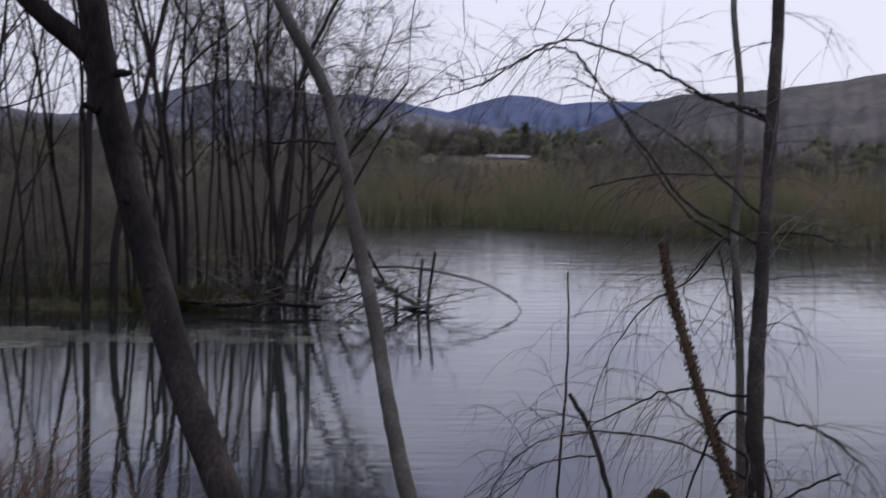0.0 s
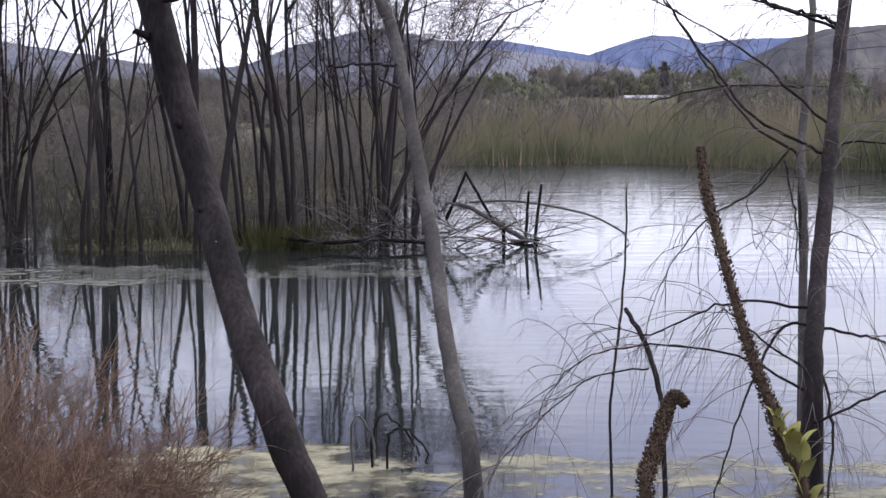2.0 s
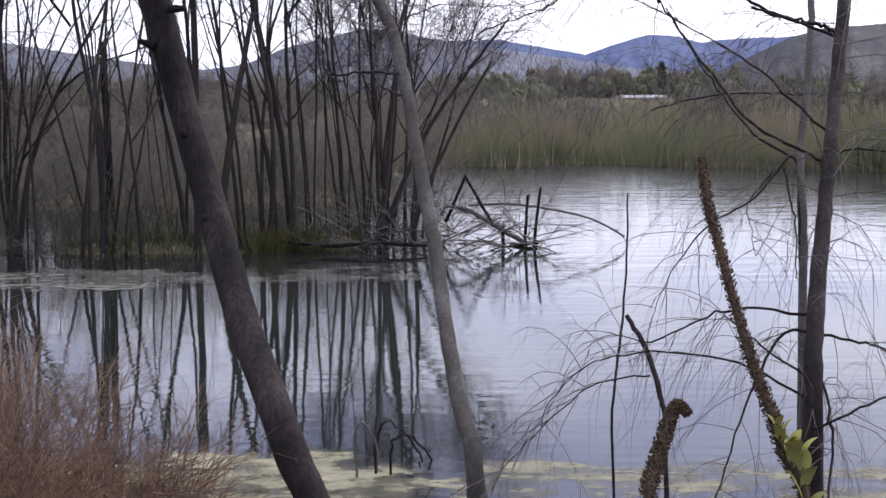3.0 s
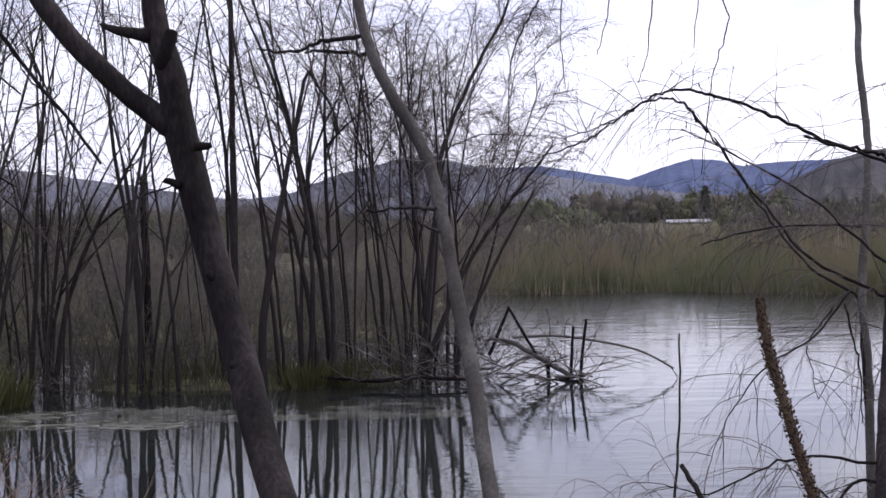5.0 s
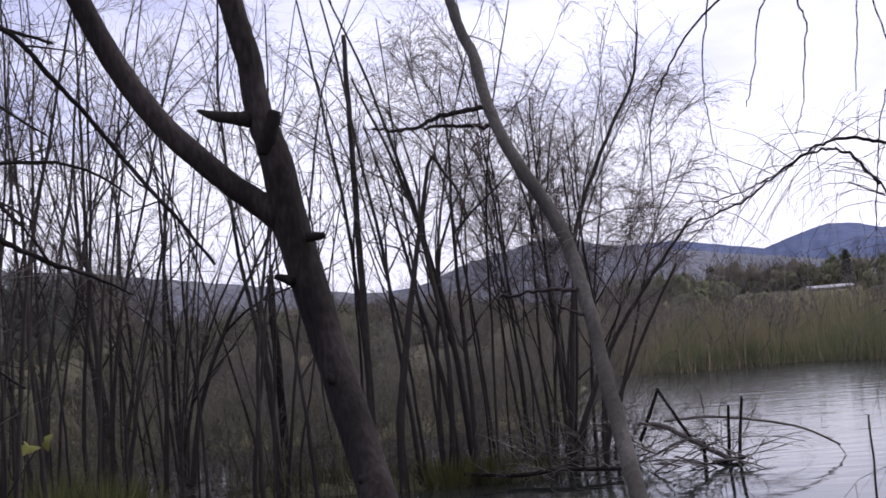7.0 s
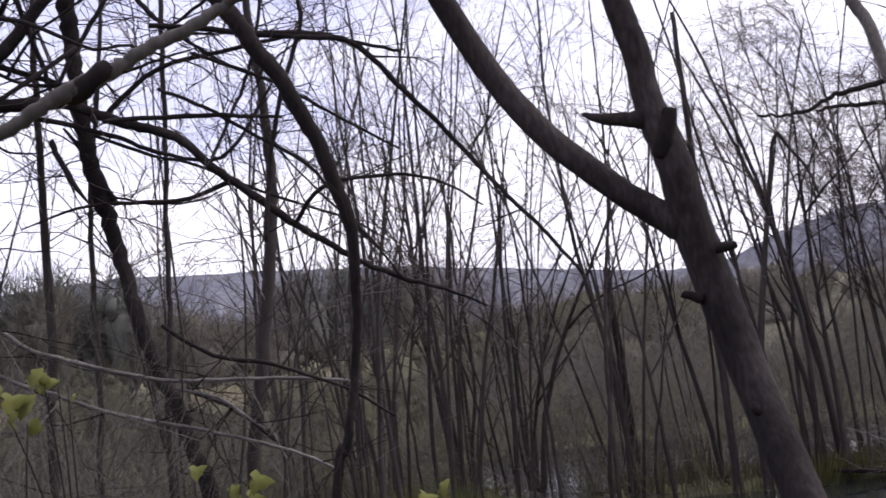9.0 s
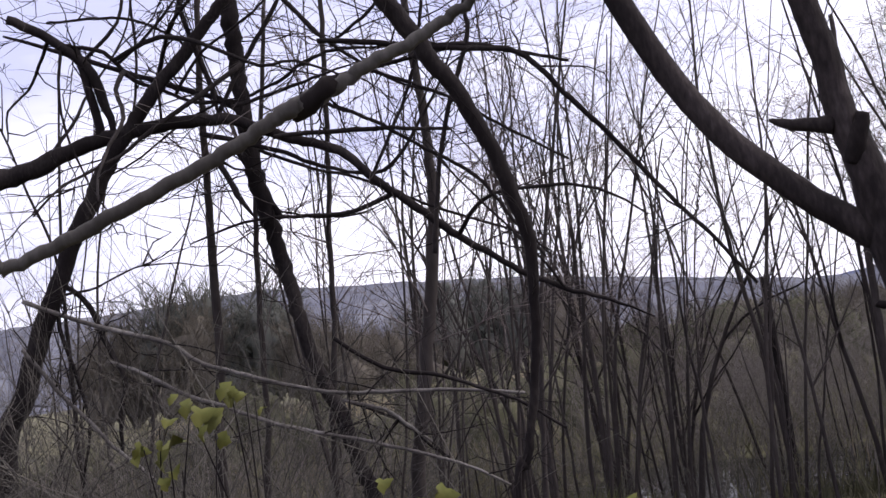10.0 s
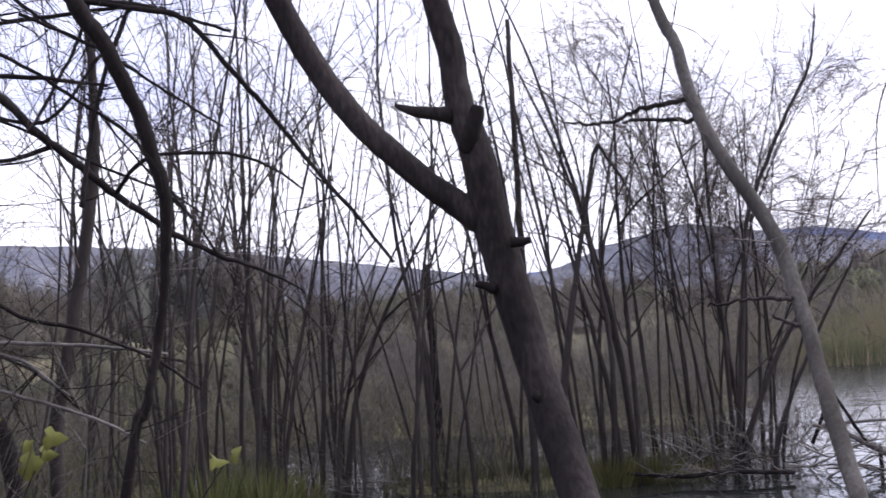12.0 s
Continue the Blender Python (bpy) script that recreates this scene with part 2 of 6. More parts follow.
SHRUB_DARK = surface("dark_olive_shrub", [(0.15, (0.040, 0.042, 0.026)), (0.5, (0.066, 0.066, 0.040)), (0.9, (0.105, 0.100, 0.060))], 0.3, 3, 0.9, 0.0, 0.01, (1, 1, 1), 0.15, 0.4)
SHRUB_BROWN = surface("bare_shrub_haze", [(0.15, (0.072, 0.065, 0.054)), (0.5, (0.104, 0.092, 0.075)), (0.9, (0.145, 0.128, 0.103))], 0.05, 0.6, 0.9, 0.0, 0.01, (1, 1, 1), 0.15, 0.3)
# The blue is the air's haze over distance, put into the base colour.
HILL_FAR = surface("haze_blue_range", [(0.3, (0.072, 0.092, 0.163)), (0.5, (0.092, 0.114, 0.194)), (0.7, (0.126, 0.148, 0.230))], 0.006, 0.05, 1.0, 0.0, 1, (1, 1, 1), 0.0, 0.0, 0.5)
# Woodland tinted grey-blue, so its colour already holds the distance haze.
HILL_MID = surface("hazed_wooded_ridge", [(0.3, (0.091, 0.096, 0.124)), (0.5, (0.134, 0.139, 0.169)), (0.7, (0.204, 0.206, 0.225))], 0.012, 0.10, 1.0, 0.0, 1, (1, 1, 1), 0.0, 0.0, 0.5)
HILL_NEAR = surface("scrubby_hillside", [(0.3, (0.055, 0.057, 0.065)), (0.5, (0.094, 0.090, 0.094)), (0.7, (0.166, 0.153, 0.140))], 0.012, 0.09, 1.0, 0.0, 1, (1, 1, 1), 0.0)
WHITEWALL = surface("white_painted_boards", [(0.3, (0.30, 0.296, 0.296)), (0.7, (0.37, 0.365, 0.366))], 0.5, 8, 0.7, 0.1, 0.005)
ROOFING = surface("pale_metal_roof", [(0.3, (0.288, 0.288, 0.305)), (0.7, (0.353, 0.353, 0.372))], 0.6, 6, 0.5, 0.1, 0.005)


def water_material():
    m, n, l, b = material("still_pond_water", 0.035, 0.5)
    b.inputs["IOR"].default_value = 1.333
    murk = noise_node(n, l, 0.35, 3.0)
    r = ramp(n, [(0.35, (0.010, 0.012, 0.012)), (0.65, (0.020, 0.022, 0.021))])
    l.new(murk.outputs[0], r.inputs[0])
    l.new(r.outputs[0], b.inputs["Base Color"])
    swell = noise_node(n, l, 1.6, 2.0, (0.55, 1.6, 1))
    ripple = noise_node(n, l, 7.0, 3.0, (0.5, 1.5, 1))
    calm = noise_node(n, l, 0.16, 1.0)
    gate = n.new("ShaderNodeMapRange")
    gate.inputs["From Min"].default_value, gate.inputs["From Max"].default_value = 0.42, 0.66
    gate.inputs["To Min"].default_value, gate.inputs["To Max"].default_value = 0.25, 1.0
    where, wind = n.new("ShaderNodeSeparateXYZ"), n.new("ShaderNodeMapRange")
    tc = n.new("ShaderNodeTexCoord")
    l.new(tc.outputs["Object"], where.inputs[0])
    l.new(where.outputs["Y"], wind.inputs["Value"])
    wind.inputs["From Min"].default_value, wind.inputs["From Max"].default_value = 10.0, 22.0
    wind.inputs["To Min"].default_value, wind.inputs["To Max"].default_value = 0.04, 0.17
    fuzz = n.new("ShaderNodeMapRange")
    fuzz.inputs["From Min"].default_value, fuzz.inputs["From Max"].default_value = 11.0, 30.0
    fuzz.inputs["To Min"].default_value, fuzz.inputs["To Max"].default_value = 0.03, 0.15
    l.new(where.outputs["Y"], fuzz.inputs["Value"])
    l.new(fuzz.outputs[0], b.inputs["Roughness"])
    l.new(calm.outputs[0], gate.inputs["Value"])
    low, high = n.new("ShaderNodeBump"), n.new("ShaderNodeBump")
    low.inputs["Distance"].default_value = 0.06
    l.new(wind.outputs[0], low.inputs["Strength"])
    high.inputs["Distance"].default_value = 0.012
    gain2 = n.new("ShaderNodeMath")
    gain2.operation = "MULTIPLY"
    gain2.inputs[1].default_value = 0.16
    l.new(gate.outputs[0], gain2.inputs[0])
    l.new(gain2.outputs[0], high.inputs["Strength"])
    l.new(swell.outputs[0], low.inputs["Height"])
    l.new(ripple.outputs[0], high.inputs["Height"])
    l.new(low.outputs[0], high.inputs["Normal"])
    l.new(high.outputs[0], b.inputs["Normal"])
    return m


WATER = water_material()

# ---- building blocks ----


def mesh_object(name, verts, faces, mat, parent=None, smooth=True):
    me = bpy.data.meshes.new(name)
    me.from_pydata(verts, [], faces)
    me.materials.append(mat)
    if smooth:
        me.polygons.foreach_set("use_smooth", [True] * len(me.polygons))
    me.update()
    ob = new(name, me)
    ob.parent = parent
    return ob


def thing(name, place, label, category, group="", kind=""):
    """An empty at the foot of a thing, which carries its parts."""
    ob = new(name)
    ob.location = place
    ob.empty_display_size = 0.1
    return tagged(ob, label, category, group, kind)


class Shape:
    """Vertices and faces gathered for one mesh."""

    def __init__(self, origin=(0, 0, 0)):
        self.v, self.f, self.o = [], [], Vector(origin)

    def tube(self, pts, radii, sides=6, closed=True):
        n = len(pts)
        base = len(self.v)
        side = None
        for i in range(n):
            a, b = pts[max(i - 1, 0)], pts[min(i + 1, n - 1)]
            d = (b - a)
            d = d.normalized() if d.length > 1e-9 else Vector((0, 0, 1))
            if side is None:
                side = d.cross(Vector((0.3, 0.9, 0.2)))
                if side.length < 1e-3:
                    side = d.cross(Vector((1, 0, 0)))
            side = (side - d * side.dot(d)).normalized()
            up = d.cross(side)
            for k in range(sides):
                t = 2 * math.pi * k / sides
                p = pts[i] + (side * math.cos(t) + up * math.sin(t)) * radii[i] - self.o
                self.v.append((p.x, p.y, p.z))
        for i in range(n - 1):
            for k in range(sides):
                q = (k + 1) % sides
                self.f.append((base + i * sides + k, base + i * sides + q, base + (i + 1) * sides + q, base + (i + 1) * sides + k))
        if closed:
            self.f.append(tuple(base + (n - 1) * sides + k for k in range(sides)))
            self.f.append(tuple(base + k for k in reversed(range(sides))))

    def blade(self, p, tip, width, bend=0.0, rng=random):
        """A narrow grass blade or reed of two bent strips."""
        base = len(self.v)
        a = rng.uniform(0, math.pi)
        w = Vector((math.cos(a), math.sin(a), 0)) * width * 0.5
        mid = (p + tip) * 0.5 + Vector((0, 0, bend))
        for q, k in ((p, 1.0), (mid, 0.8)):
            for s in (-1, 1):
                c = q + w * (k * s) - self.o
                self.v.append((c.x, c.y, c.z))
        c = tip - self.o
        self.v.append((c.x, c.y, c.z))
        self.f.append((base, base + 1, base + 3, base + 2))
        self.f.append((base + 2, base + 3, base + 4))

    def leaf(self, p, size, rng):
        """A small tilted four-cornered clump of foliage."""
        base = len(self.v)
        a, b = Vector((rng.gauss(0, 1), rng.gauss(0, 1), rng.gauss(0, 0.7))).normalized(), Vector((rng.gauss(0, 1), rng.gauss(0, 1), rng.gauss(0, 1)))
        b = (b - a * b.dot(a)).normalized()
        for u, v in ((-0.5, 0), (0, -0.35), (0.5, 0), (0, 0.35)):
            c = p + a * u * size + b * v * size - self.o
            self.v.append((c.x, c.y, c.z))
        self.f.append((base, base + 1, base + 2, base + 3))

    def make(self, name, mat, parent=None, smooth=True, centre=None):
        if centre is not None:
            for i, f in enumerate(self.f):
                a, b, c = (Vector(self.v[k]) for k in f[:3])
                if (b - a).cross(c - a).dot((a + c) * 0.5 - centre) < 0:
                    self.f[i] = tuple(reversed(f))
        ob = mesh_object(name, self.v, self.f, mat, parent, smooth)
        if centre is not None:
            ob.data.normals_split_custom_set_from_vertices([((Vector(v) - centre).normalized() + Vector((0, 0, 0.35))).normalized() for v in self.v])
        if parent is None:
            ob.location = self.o
        return ob


def spline(rows, per=4, wobble=0.0, seed=0):
    """A smooth run of points and radii through the given centre line."""
    rng = random.Random(seed)
    P = [Vector(r[:3]) for r in rows]
    R = [r[3] for r in rows]
    pts, rad = [], []
    for i in range(len(P) - 1):
        p0, p1, p2, p3 = P[max(i - 1, 0)], P[i], P[i + 1], P[min(i + 2, len(P) - 1)]
        for k in range(per):
            t = k / per
            q = 0.5 * ((2 * p1) + (p2 - p0) * t + (2 * p0 - 5 * p1 + 4 * p2 - p3) * t * t + (3 * p1 - p0 - 3 * p2 + p3) * t ** 3)
            r = R[i] + (R[i + 1] - R[i]) * t
            pts.append(q + Vector((rng.gauss(0, wobble), rng.gauss(0, wobble), rng.gauss(0, wobble))))
            rad.append(r * (1 + rng.gauss(0, 0.01)))
    pts.append(P[-1])
    rad.append(R[-1])
    return pts, rad


def limb(name, rows, mat, parent, origin, sides=12, per=5, wobble=0.0, lumps=0.0, seed=0):
    """A bough or trunk as one mesh under its tree, with an uneven outline."""
    s = Shape(origin)
    pts, rad = spline(rows, per, wobble, seed)
    s.tube(pts, rad, sides)
    if lumps:
        for i, v in enumerate(s.v):
            p = Vector(v)
            c = pts[min(i // sides, len(pts) - 1)] - s.o
            k = 1 + lumps * noise.noise(p * 9) + 0.5 * lumps * noise.noise(p * 31)
            q = c + (p - c) * k
            s.v[i] = (q.x, q.y, q.z)
    return s.make(name, mat, parent)


def twigs(s, start, aim_at, length, radius, level, rng, droop=0.0, kids=4, spread=0.7, steps=4, sides=3, curl=0.13):
    """A twig that bends as it goes and bears finer ones."""
    p, d = start.copy(), aim_at.normalized()
    pts, rad = [p.copy()], [radius]
    for i in range(steps):
        d = (d + Vector((rng.gauss(0, curl), rng.gauss(0, curl), rng.gauss(0, curl * 0.8) - droop * (i + 1) / steps))).normalized()
        p = p + d * (length / steps)
        pts.append(p.copy())
        rad.append(radius * (1 - 0.75 * (i + 1) / steps))
    s.tube(pts, rad, sides, closed=False)
    if level > 0:
        for _ in range(kids):
            t = rng.uniform(0.2, 0.95) * steps
            i = min(int(t), steps - 1)
            q = pts[i].lerp(pts[i + 1], t - i)
            e = (pts[i + 1] - pts[i]).normalized() + Vector((rng.gauss(0, spread), rng.gauss(0, spread), rng.gauss(0, spread * 0.6)))
            twigs(s, q, e, length * rng.uniform(0.35, 0.7), radius * 0.55, level - 1, rng, droop * 1.2, kids, spread, max(steps - 1, 2), sides, curl)


def along(rows, t):
    pts, rad = spline(rows, 6)
    u = min(max(t, 0.0), 0.9999) * (len(pts) - 1)
    i = int(u)
    return pts[i].lerp(pts[i + 1], u - i), (pts[i + 1] - pts[i]).normalized(), rad[i] + (rad[i + 1] - rad[i]) * (u - i)


# ---- ground and water ----


def smooth_step(a, b, x):
    t = min(max((x - a) / (b - a), 0.0), 1.0)
    return t * t * (3 - 2 * t)


def island(x, y):
    """1 on the low willow spit that runs into the pond, falling to 0 in the water."""
    cx = min(max(x, -3.5), -1.2)
    cy = 15.3 + 0.28 * (cx + 2.0) * (1 if cx > -2 else 0.35)
    d = math.hypot((x - cx) * 1.0, (y - cy) * 0.85)
    return 1 - smooth_step(0.25, 1.15, d + 0.35 * noise.noise(Vector((x * 0.9, y * 0.9, 0.3))))


def shore_shift(x):
    """How far the far shore comes forward towards the east."""
    return 0.75 * min(max(x - 4.0, 0.0), 6.0)


def ground_height(x, y):
    wob = 0.5 * noise.noise(Vector((x * 0.35, y * 0.35, 0))) + 0.2 * noise.noise(Vector((x * 1.1, y * 1.1, 4)))
    near = 3.6 + wob - 0.55 * min(x + 0.3, 0) + 0.10 * min(x + 2.5, 0) ** 2
    if x > 3:
        near -= 0.25 * (x - 3)
    bank = smooth_step(near + 0.9, near - 1.6, y)
    far = smooth_step(31.0, 34.0, y + 2.0 * noise.noise(Vector((x * 0.13, 0, 2))) + (0.16 * (-x - 4) if x < -4 else 0) + shore_shift(x))
    left = smooth_step(-8.0, -11.5, x + 2.2 * noise.noise(Vector((0, y * 0.16, 7))))
    behind = smooth_step(0.5, -1.0, x + 0.9 * noise.noise(Vector((0, y * 0.4, 3)))) * smooth_step(19.5, 21.0, y) * smooth_step(0.6, 0.2, x)
    rear = max(smooth_step(-18, -26, y), behind)
    shelf = smooth_step(-4.5, -5.4, x + 1.9 * smooth_step(12.6, 14.2, y) + 0.8 * max(12.2 - y, 0) + 0.8 * noise.noise(Vector((x * 0.8, y * 0.8, 6)))) * smooth_step(8.5, 9.5, y)
    copse = smooth_step(0.1, 1.0, -x - 0.47 * y - 0.3 + 0.4 * noise.noise(Vector((x * 0.6, y * 0.6, 11)))) * smooth_step(2.0, 3.0, y) * smooth_step(15.5, 13.5, y)
    land = max(bank, far, left, rear, shelf, copse, island(x, y))
    z = -0.55 + 0.62 * land
    z += 0.13 * bank * smooth_step(near, near - 3.2, y)
    r = math.hypot(x, y)
    z += 0.0035 * max(r - 60, 0) * (1 if r < 260 else 260 / r)
    z += 0.03 * land * noise.noise(Vector((x * 1.7, y * 1.7, 9)))
    return z


def build_ground():
    verts, faces, seg = [], [], 260
    radii, r = [], 0.4
    while r < 4700:
        radii.append(r)
        r += 0.26 if r < 19 else r * 0.055
    cx, cy = -0.5, 6.0
    verts.append((cx, cy, ground_height(cx, cy)))
    for r in radii:
        for k in range(seg):
            a = 2 * math.pi * k / seg
            x, y = cx + r * math.cos(a), cy + r * math.sin(a)
            verts.append((x, y, ground_height(x, y)))
    for k in range(seg):
        faces.append((0, 1 + k, 1 + (k + 1) % seg))
    for i in range(len(radii) - 1):
        a, b = 1 + i * seg, 1 + (i + 1) * seg
        for k in range(seg):
            q = (k + 1) % seg
            faces.append((a + k, b + k, b + q, a + q))
    tagged(mesh_object("ground", verts, faces, EARTH), "low marshy land with brown and olive grass round a pond", "ground", kind="structure")


build_ground()
pond = mesh_object("water", [(-60, -30, 0), (90, -30, 0), (90, 60, 0), (-60, 60, 0)], [(0, 1, 2, 3)], WATER, smooth=False)
tagged(pond, "still grey-blue pond water with faint ripples", "water", kind="structure")


def build_range(name, mat, distance, line, label, depth=0.35, rough=0.05, seed=1):
    """A range of hills: a crest whose height follows the skyline, with slopes broken by gullies."""
    verts, faces, rows, steps = [], [], 14, 520
    a0, a1 = line[0][0], line[-1][0]
    for i in range(steps + 1):
        a = a0 + (a1 - a0) * i / steps
        for (p, e), (q, f) in zip(line, line[1:]):
            if min(p, q) <= a <= max(p, q):
                el = e + (f - e) * (a - p) / (q - p)
                break
        el += rough * (noise.noise(Vector((a * 1.3, seed, 0))) + 0.6 * noise.noise(Vector((a * 5.0, seed, 3))))
        fine = rough * distance * 0.0175 * (0.35 * noise.noise(Vector((a * 17.0, seed, 5))) + 0.4 * noise.noise(Vector((a * 47.0, seed, 7))))
        top = 1.7 + distance * math.tan(radians(el))
        for j in range(rows + 1):
            t = j / rows
            d = distance * (1 - depth * t)
            z = (top + 8) * (1 - t) ** 1.15 - 8 + fine * (1 - t) ** 14
            z += distance * 0.006 * math.sin(math.pi * t) * noise.noise(Vector((a * 2.2, t * 4 + seed, 1)))
            x = -math.sin(radians(a)) * d
            verts.append((x, math.cos(radians(a)) * d, z))
    for i in range(steps):
        for j in range(rows):
            p = i * (rows + 1) + j
            faces.append((p, p + 1, p + rows + 2, p + rows + 1))
    tagged(mesh_object(name, verts, faces, mat), label, "hills", kind="structure")


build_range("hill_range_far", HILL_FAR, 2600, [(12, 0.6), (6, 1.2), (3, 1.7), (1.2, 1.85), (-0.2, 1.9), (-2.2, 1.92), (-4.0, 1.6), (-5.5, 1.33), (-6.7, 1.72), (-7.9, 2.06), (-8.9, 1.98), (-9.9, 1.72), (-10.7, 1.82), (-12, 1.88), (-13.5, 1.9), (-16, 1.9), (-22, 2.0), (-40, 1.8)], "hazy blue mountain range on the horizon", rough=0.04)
build_range("hill_ridge_middle", HILL_MID, 1400, [(75, 2.0), (60, 2.6), (45, 3.2), (36, 3.35), (31, 3.5), (28, 3.2), (26, 3.08), (22.7, 2.75), (20.5, 2.55), (19, 2.3), (17.5, 2.05), (16, 1.85), (14, 1.52), (12, 1.2), (10, 0.92), (8.6, 0.85), (7.4, 1.15), (6.2, 1.65), (5, 1.95), (3, 2.4), (1.9, 2.3), (0.5, 2.0), (-1.5, 1.7), (-4, 1.3), (-8, 0.7), (-14, 0.4)], "wooded ridge behind the marsh, tinted grey-blue with haze", rough=0.05, seed=2)
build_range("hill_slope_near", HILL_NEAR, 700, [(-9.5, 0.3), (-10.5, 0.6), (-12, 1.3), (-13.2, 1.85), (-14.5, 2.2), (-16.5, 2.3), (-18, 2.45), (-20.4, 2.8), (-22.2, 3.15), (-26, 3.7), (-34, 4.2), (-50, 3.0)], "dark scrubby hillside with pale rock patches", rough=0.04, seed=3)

# centre lines of trunks, limbs and stalks: x, y, z and radius in metres
MAIN_TRUNK = [(-0.347, 4.623, 0.121, 0.0648), (-0.434, 4.715, 0.275, 0.0679), (-0.523, 4.834, 0.474, 0.0685), (-0.625, 5.018, 0.668, 0.0685), (-0.724, 5.223, 0.873, 0.0685), (-0.809, 5.401, 1.094, 0.0685), (-0.890, 5.528, 1.329, 0.0675), (-0.972, 5.629, 1.573, 0.0658), (-1.062, 5.671, 1.925, 0.0685), (-1.108, 5.666, 2.120, 0.0685)]
MAIN_STEM = [(-1.107, 5.664, 2.130, 0.0690), (-1.112, 5.655, 2.210, 0.0665), (-1.131, 5.640, 2.332, 0.0625), (-1.152, 5.628, 2.434, 0.0585), (-1.181, 5.616, 2.536, 0.0530), (-1.195, 5.606, 2.637, 0.0490), (-1.200, 5.596, 2.737, 0.0480), (-1.221, 5.586, 2.839, 0.0470), (-1.242, 5.576, 2.940, 0.0460), (-1.266, 5.564, 3.061, 0.0450), (-1.288, 5.550, 3.202, 0.0440)]
MAIN_LIMB = [(-1.106, 5.668, 2.105, 0.0350), (-1.159, 5.660, 2.164, 0.0560), (-1.230, 5.654, 2.220, 0.0495), (-1.322, 5.645, 2.294, 0.0465), (-1.436, 5.631, 2.405, 0.0460), (-1.550, 5.617, 2.526, 0.0455), (-1.644, 5.604, 2.657, 0.0450), (-1.735, 5.589, 2.812, 0.0445), (-1.822, 5.570, 3.004, 0.0440), (-1.882, 5.555, 3.152, 0.0430), (-1.933, 5.544, 3.301, 0.0420)]
STUB_L = [(-1.213, 5.600, 2.531, 0.0400), (-1.258, 5.600, 2.536, 0.0281), (-1.335, 5.600, 2.551, 0.0201), (-1.384, 5.600, 2.568, 0.0131), (-1.420, 5.600, 2.584, 0.0050)]
STUB_R = [(-1.165, 5.605, 2.400, 0.0360), (-1.150, 5.585, 2.450, 0.0345), (-1.129, 5.580, 2.498, 0.0300), (-1.113, 5.578, 2.548, 0.0230)]
KNOB_R = [(-1.033, 5.600, 2.066, 0.0238), (-0.991, 5.600, 2.063, 0.0178), (-0.965, 5.600, 2.069, 0.0109)]
STUB_A = [(-1.103, 5.620, 1.904, 0.0239), (-1.143, 5.620, 1.917, 0.0150), (-1.172, 5.620, 1.929, 0.0120)]
THIN = [(0.301, 4.837, 0.067, 0.0370), (0.268, 5.005, 0.196, 0.0368), (0.225, 5.195, 0.342, 0.0367), (0.181, 5.445, 0.538, 0.0356), (0.145, 5.700, 0.750, 0.0343), (0.111, 5.974, 0.978, 0.0356), (0.076, 6.150, 1.150, 0.0351), (0.033, 6.357, 1.357, 0.0360), (0.002, 6.514, 1.523, 0.0323), (-0.017, 6.592, 1.647, 0.0327), (-0.048, 6.672, 1.775, 0.0332), (-0.076, 6.753, 1.906, 0.0336), (-0.122, 6.816, 2.054, 0.0327), (-0.196, 6.882, 2.207, 0.0317), (-0.297, 6.955, 2.379, 0.0308), (-0.374, 7.024, 2.539, 0.0298), (-0.427, 7.094, 2.688, 0.0287), (-0.461, 7.162, 2.824, 0.0290), (-0.488, 7.231, 2.962, 0.0279), (-0.550, 7.303, 3.106, 0.0268), (-0.593, 7.384, 3.268, 0.0257), (-0.636, 7.475, 3.465, 0.0246), (-0.689, 7.582, 3.701, 0.0221)]
THIN_B1 = [(-0.401, 7.050, 2.593, 0.0109), (-0.551, 7.050, 2.603, 0.0095), (-0.633, 7.050, 2.611, 0.0082), (-0.743, 7.050, 2.612, 0.0055)]
THIN_B2 = [(-0.427, 7.100, 2.694, 0.0123), (-0.552, 7.100, 2.677, 0.0123), (-0.663, 7.100, 2.668, 0.0110), (-0.734, 7.100, 2.645, 0.0096), (-0.810, 7.100, 2.620, 0.0082), (-0.888, 7.100, 2.619, 0.0069), (-0.998, 7.100, 2.640, 0.0041)]
THIN_B3 = [(-0.072, 6.650, 1.784, 0.0102), (-0.168, 6.650, 1.794, 0.0089), (-0.296, 6.650, 1.791, 0.0064), (-0.412, 6.650, 1.780, 0.0051)]
THIN_B4 = [(-0.059, 6.600, 1.679, 0.0101), (-0.108, 6.600, 1.700, 0.0076), (-0.157, 6.600, 1.728, 0.0051)]
RT_A = [(1.613, 4.820, 0.049, 0.0415), (1.674, 5.120, 0.401, 0.0415), (1.743, 5.370, 0.684, 0.0385), (1.833, 5.640, 0.996, 0.0356), (1.922, 5.890, 1.289, 0.0336), (2.033, 6.210, 1.641, 0.0326), (2.168, 6.590, 2.090, 0.0336), (2.290, 6.940, 2.491, 0.0336), (2.438, 7.430, 3.060, 0.0327)]
RT_B = [(1.643, 5.050, 0.086, 0.0207), (1.733, 5.550, 0.664, 0.0198), (1.803, 5.830, 0.977, 0.0188), (1.866, 6.170, 1.379, 0.0188), (1.990, 6.550, 1.810, 0.0188), (2.059, 6.800, 2.104, 0.0178), (2.113, 7.150, 2.517, 0.0178), (2.219, 7.600, 3.028, 0.0158)]
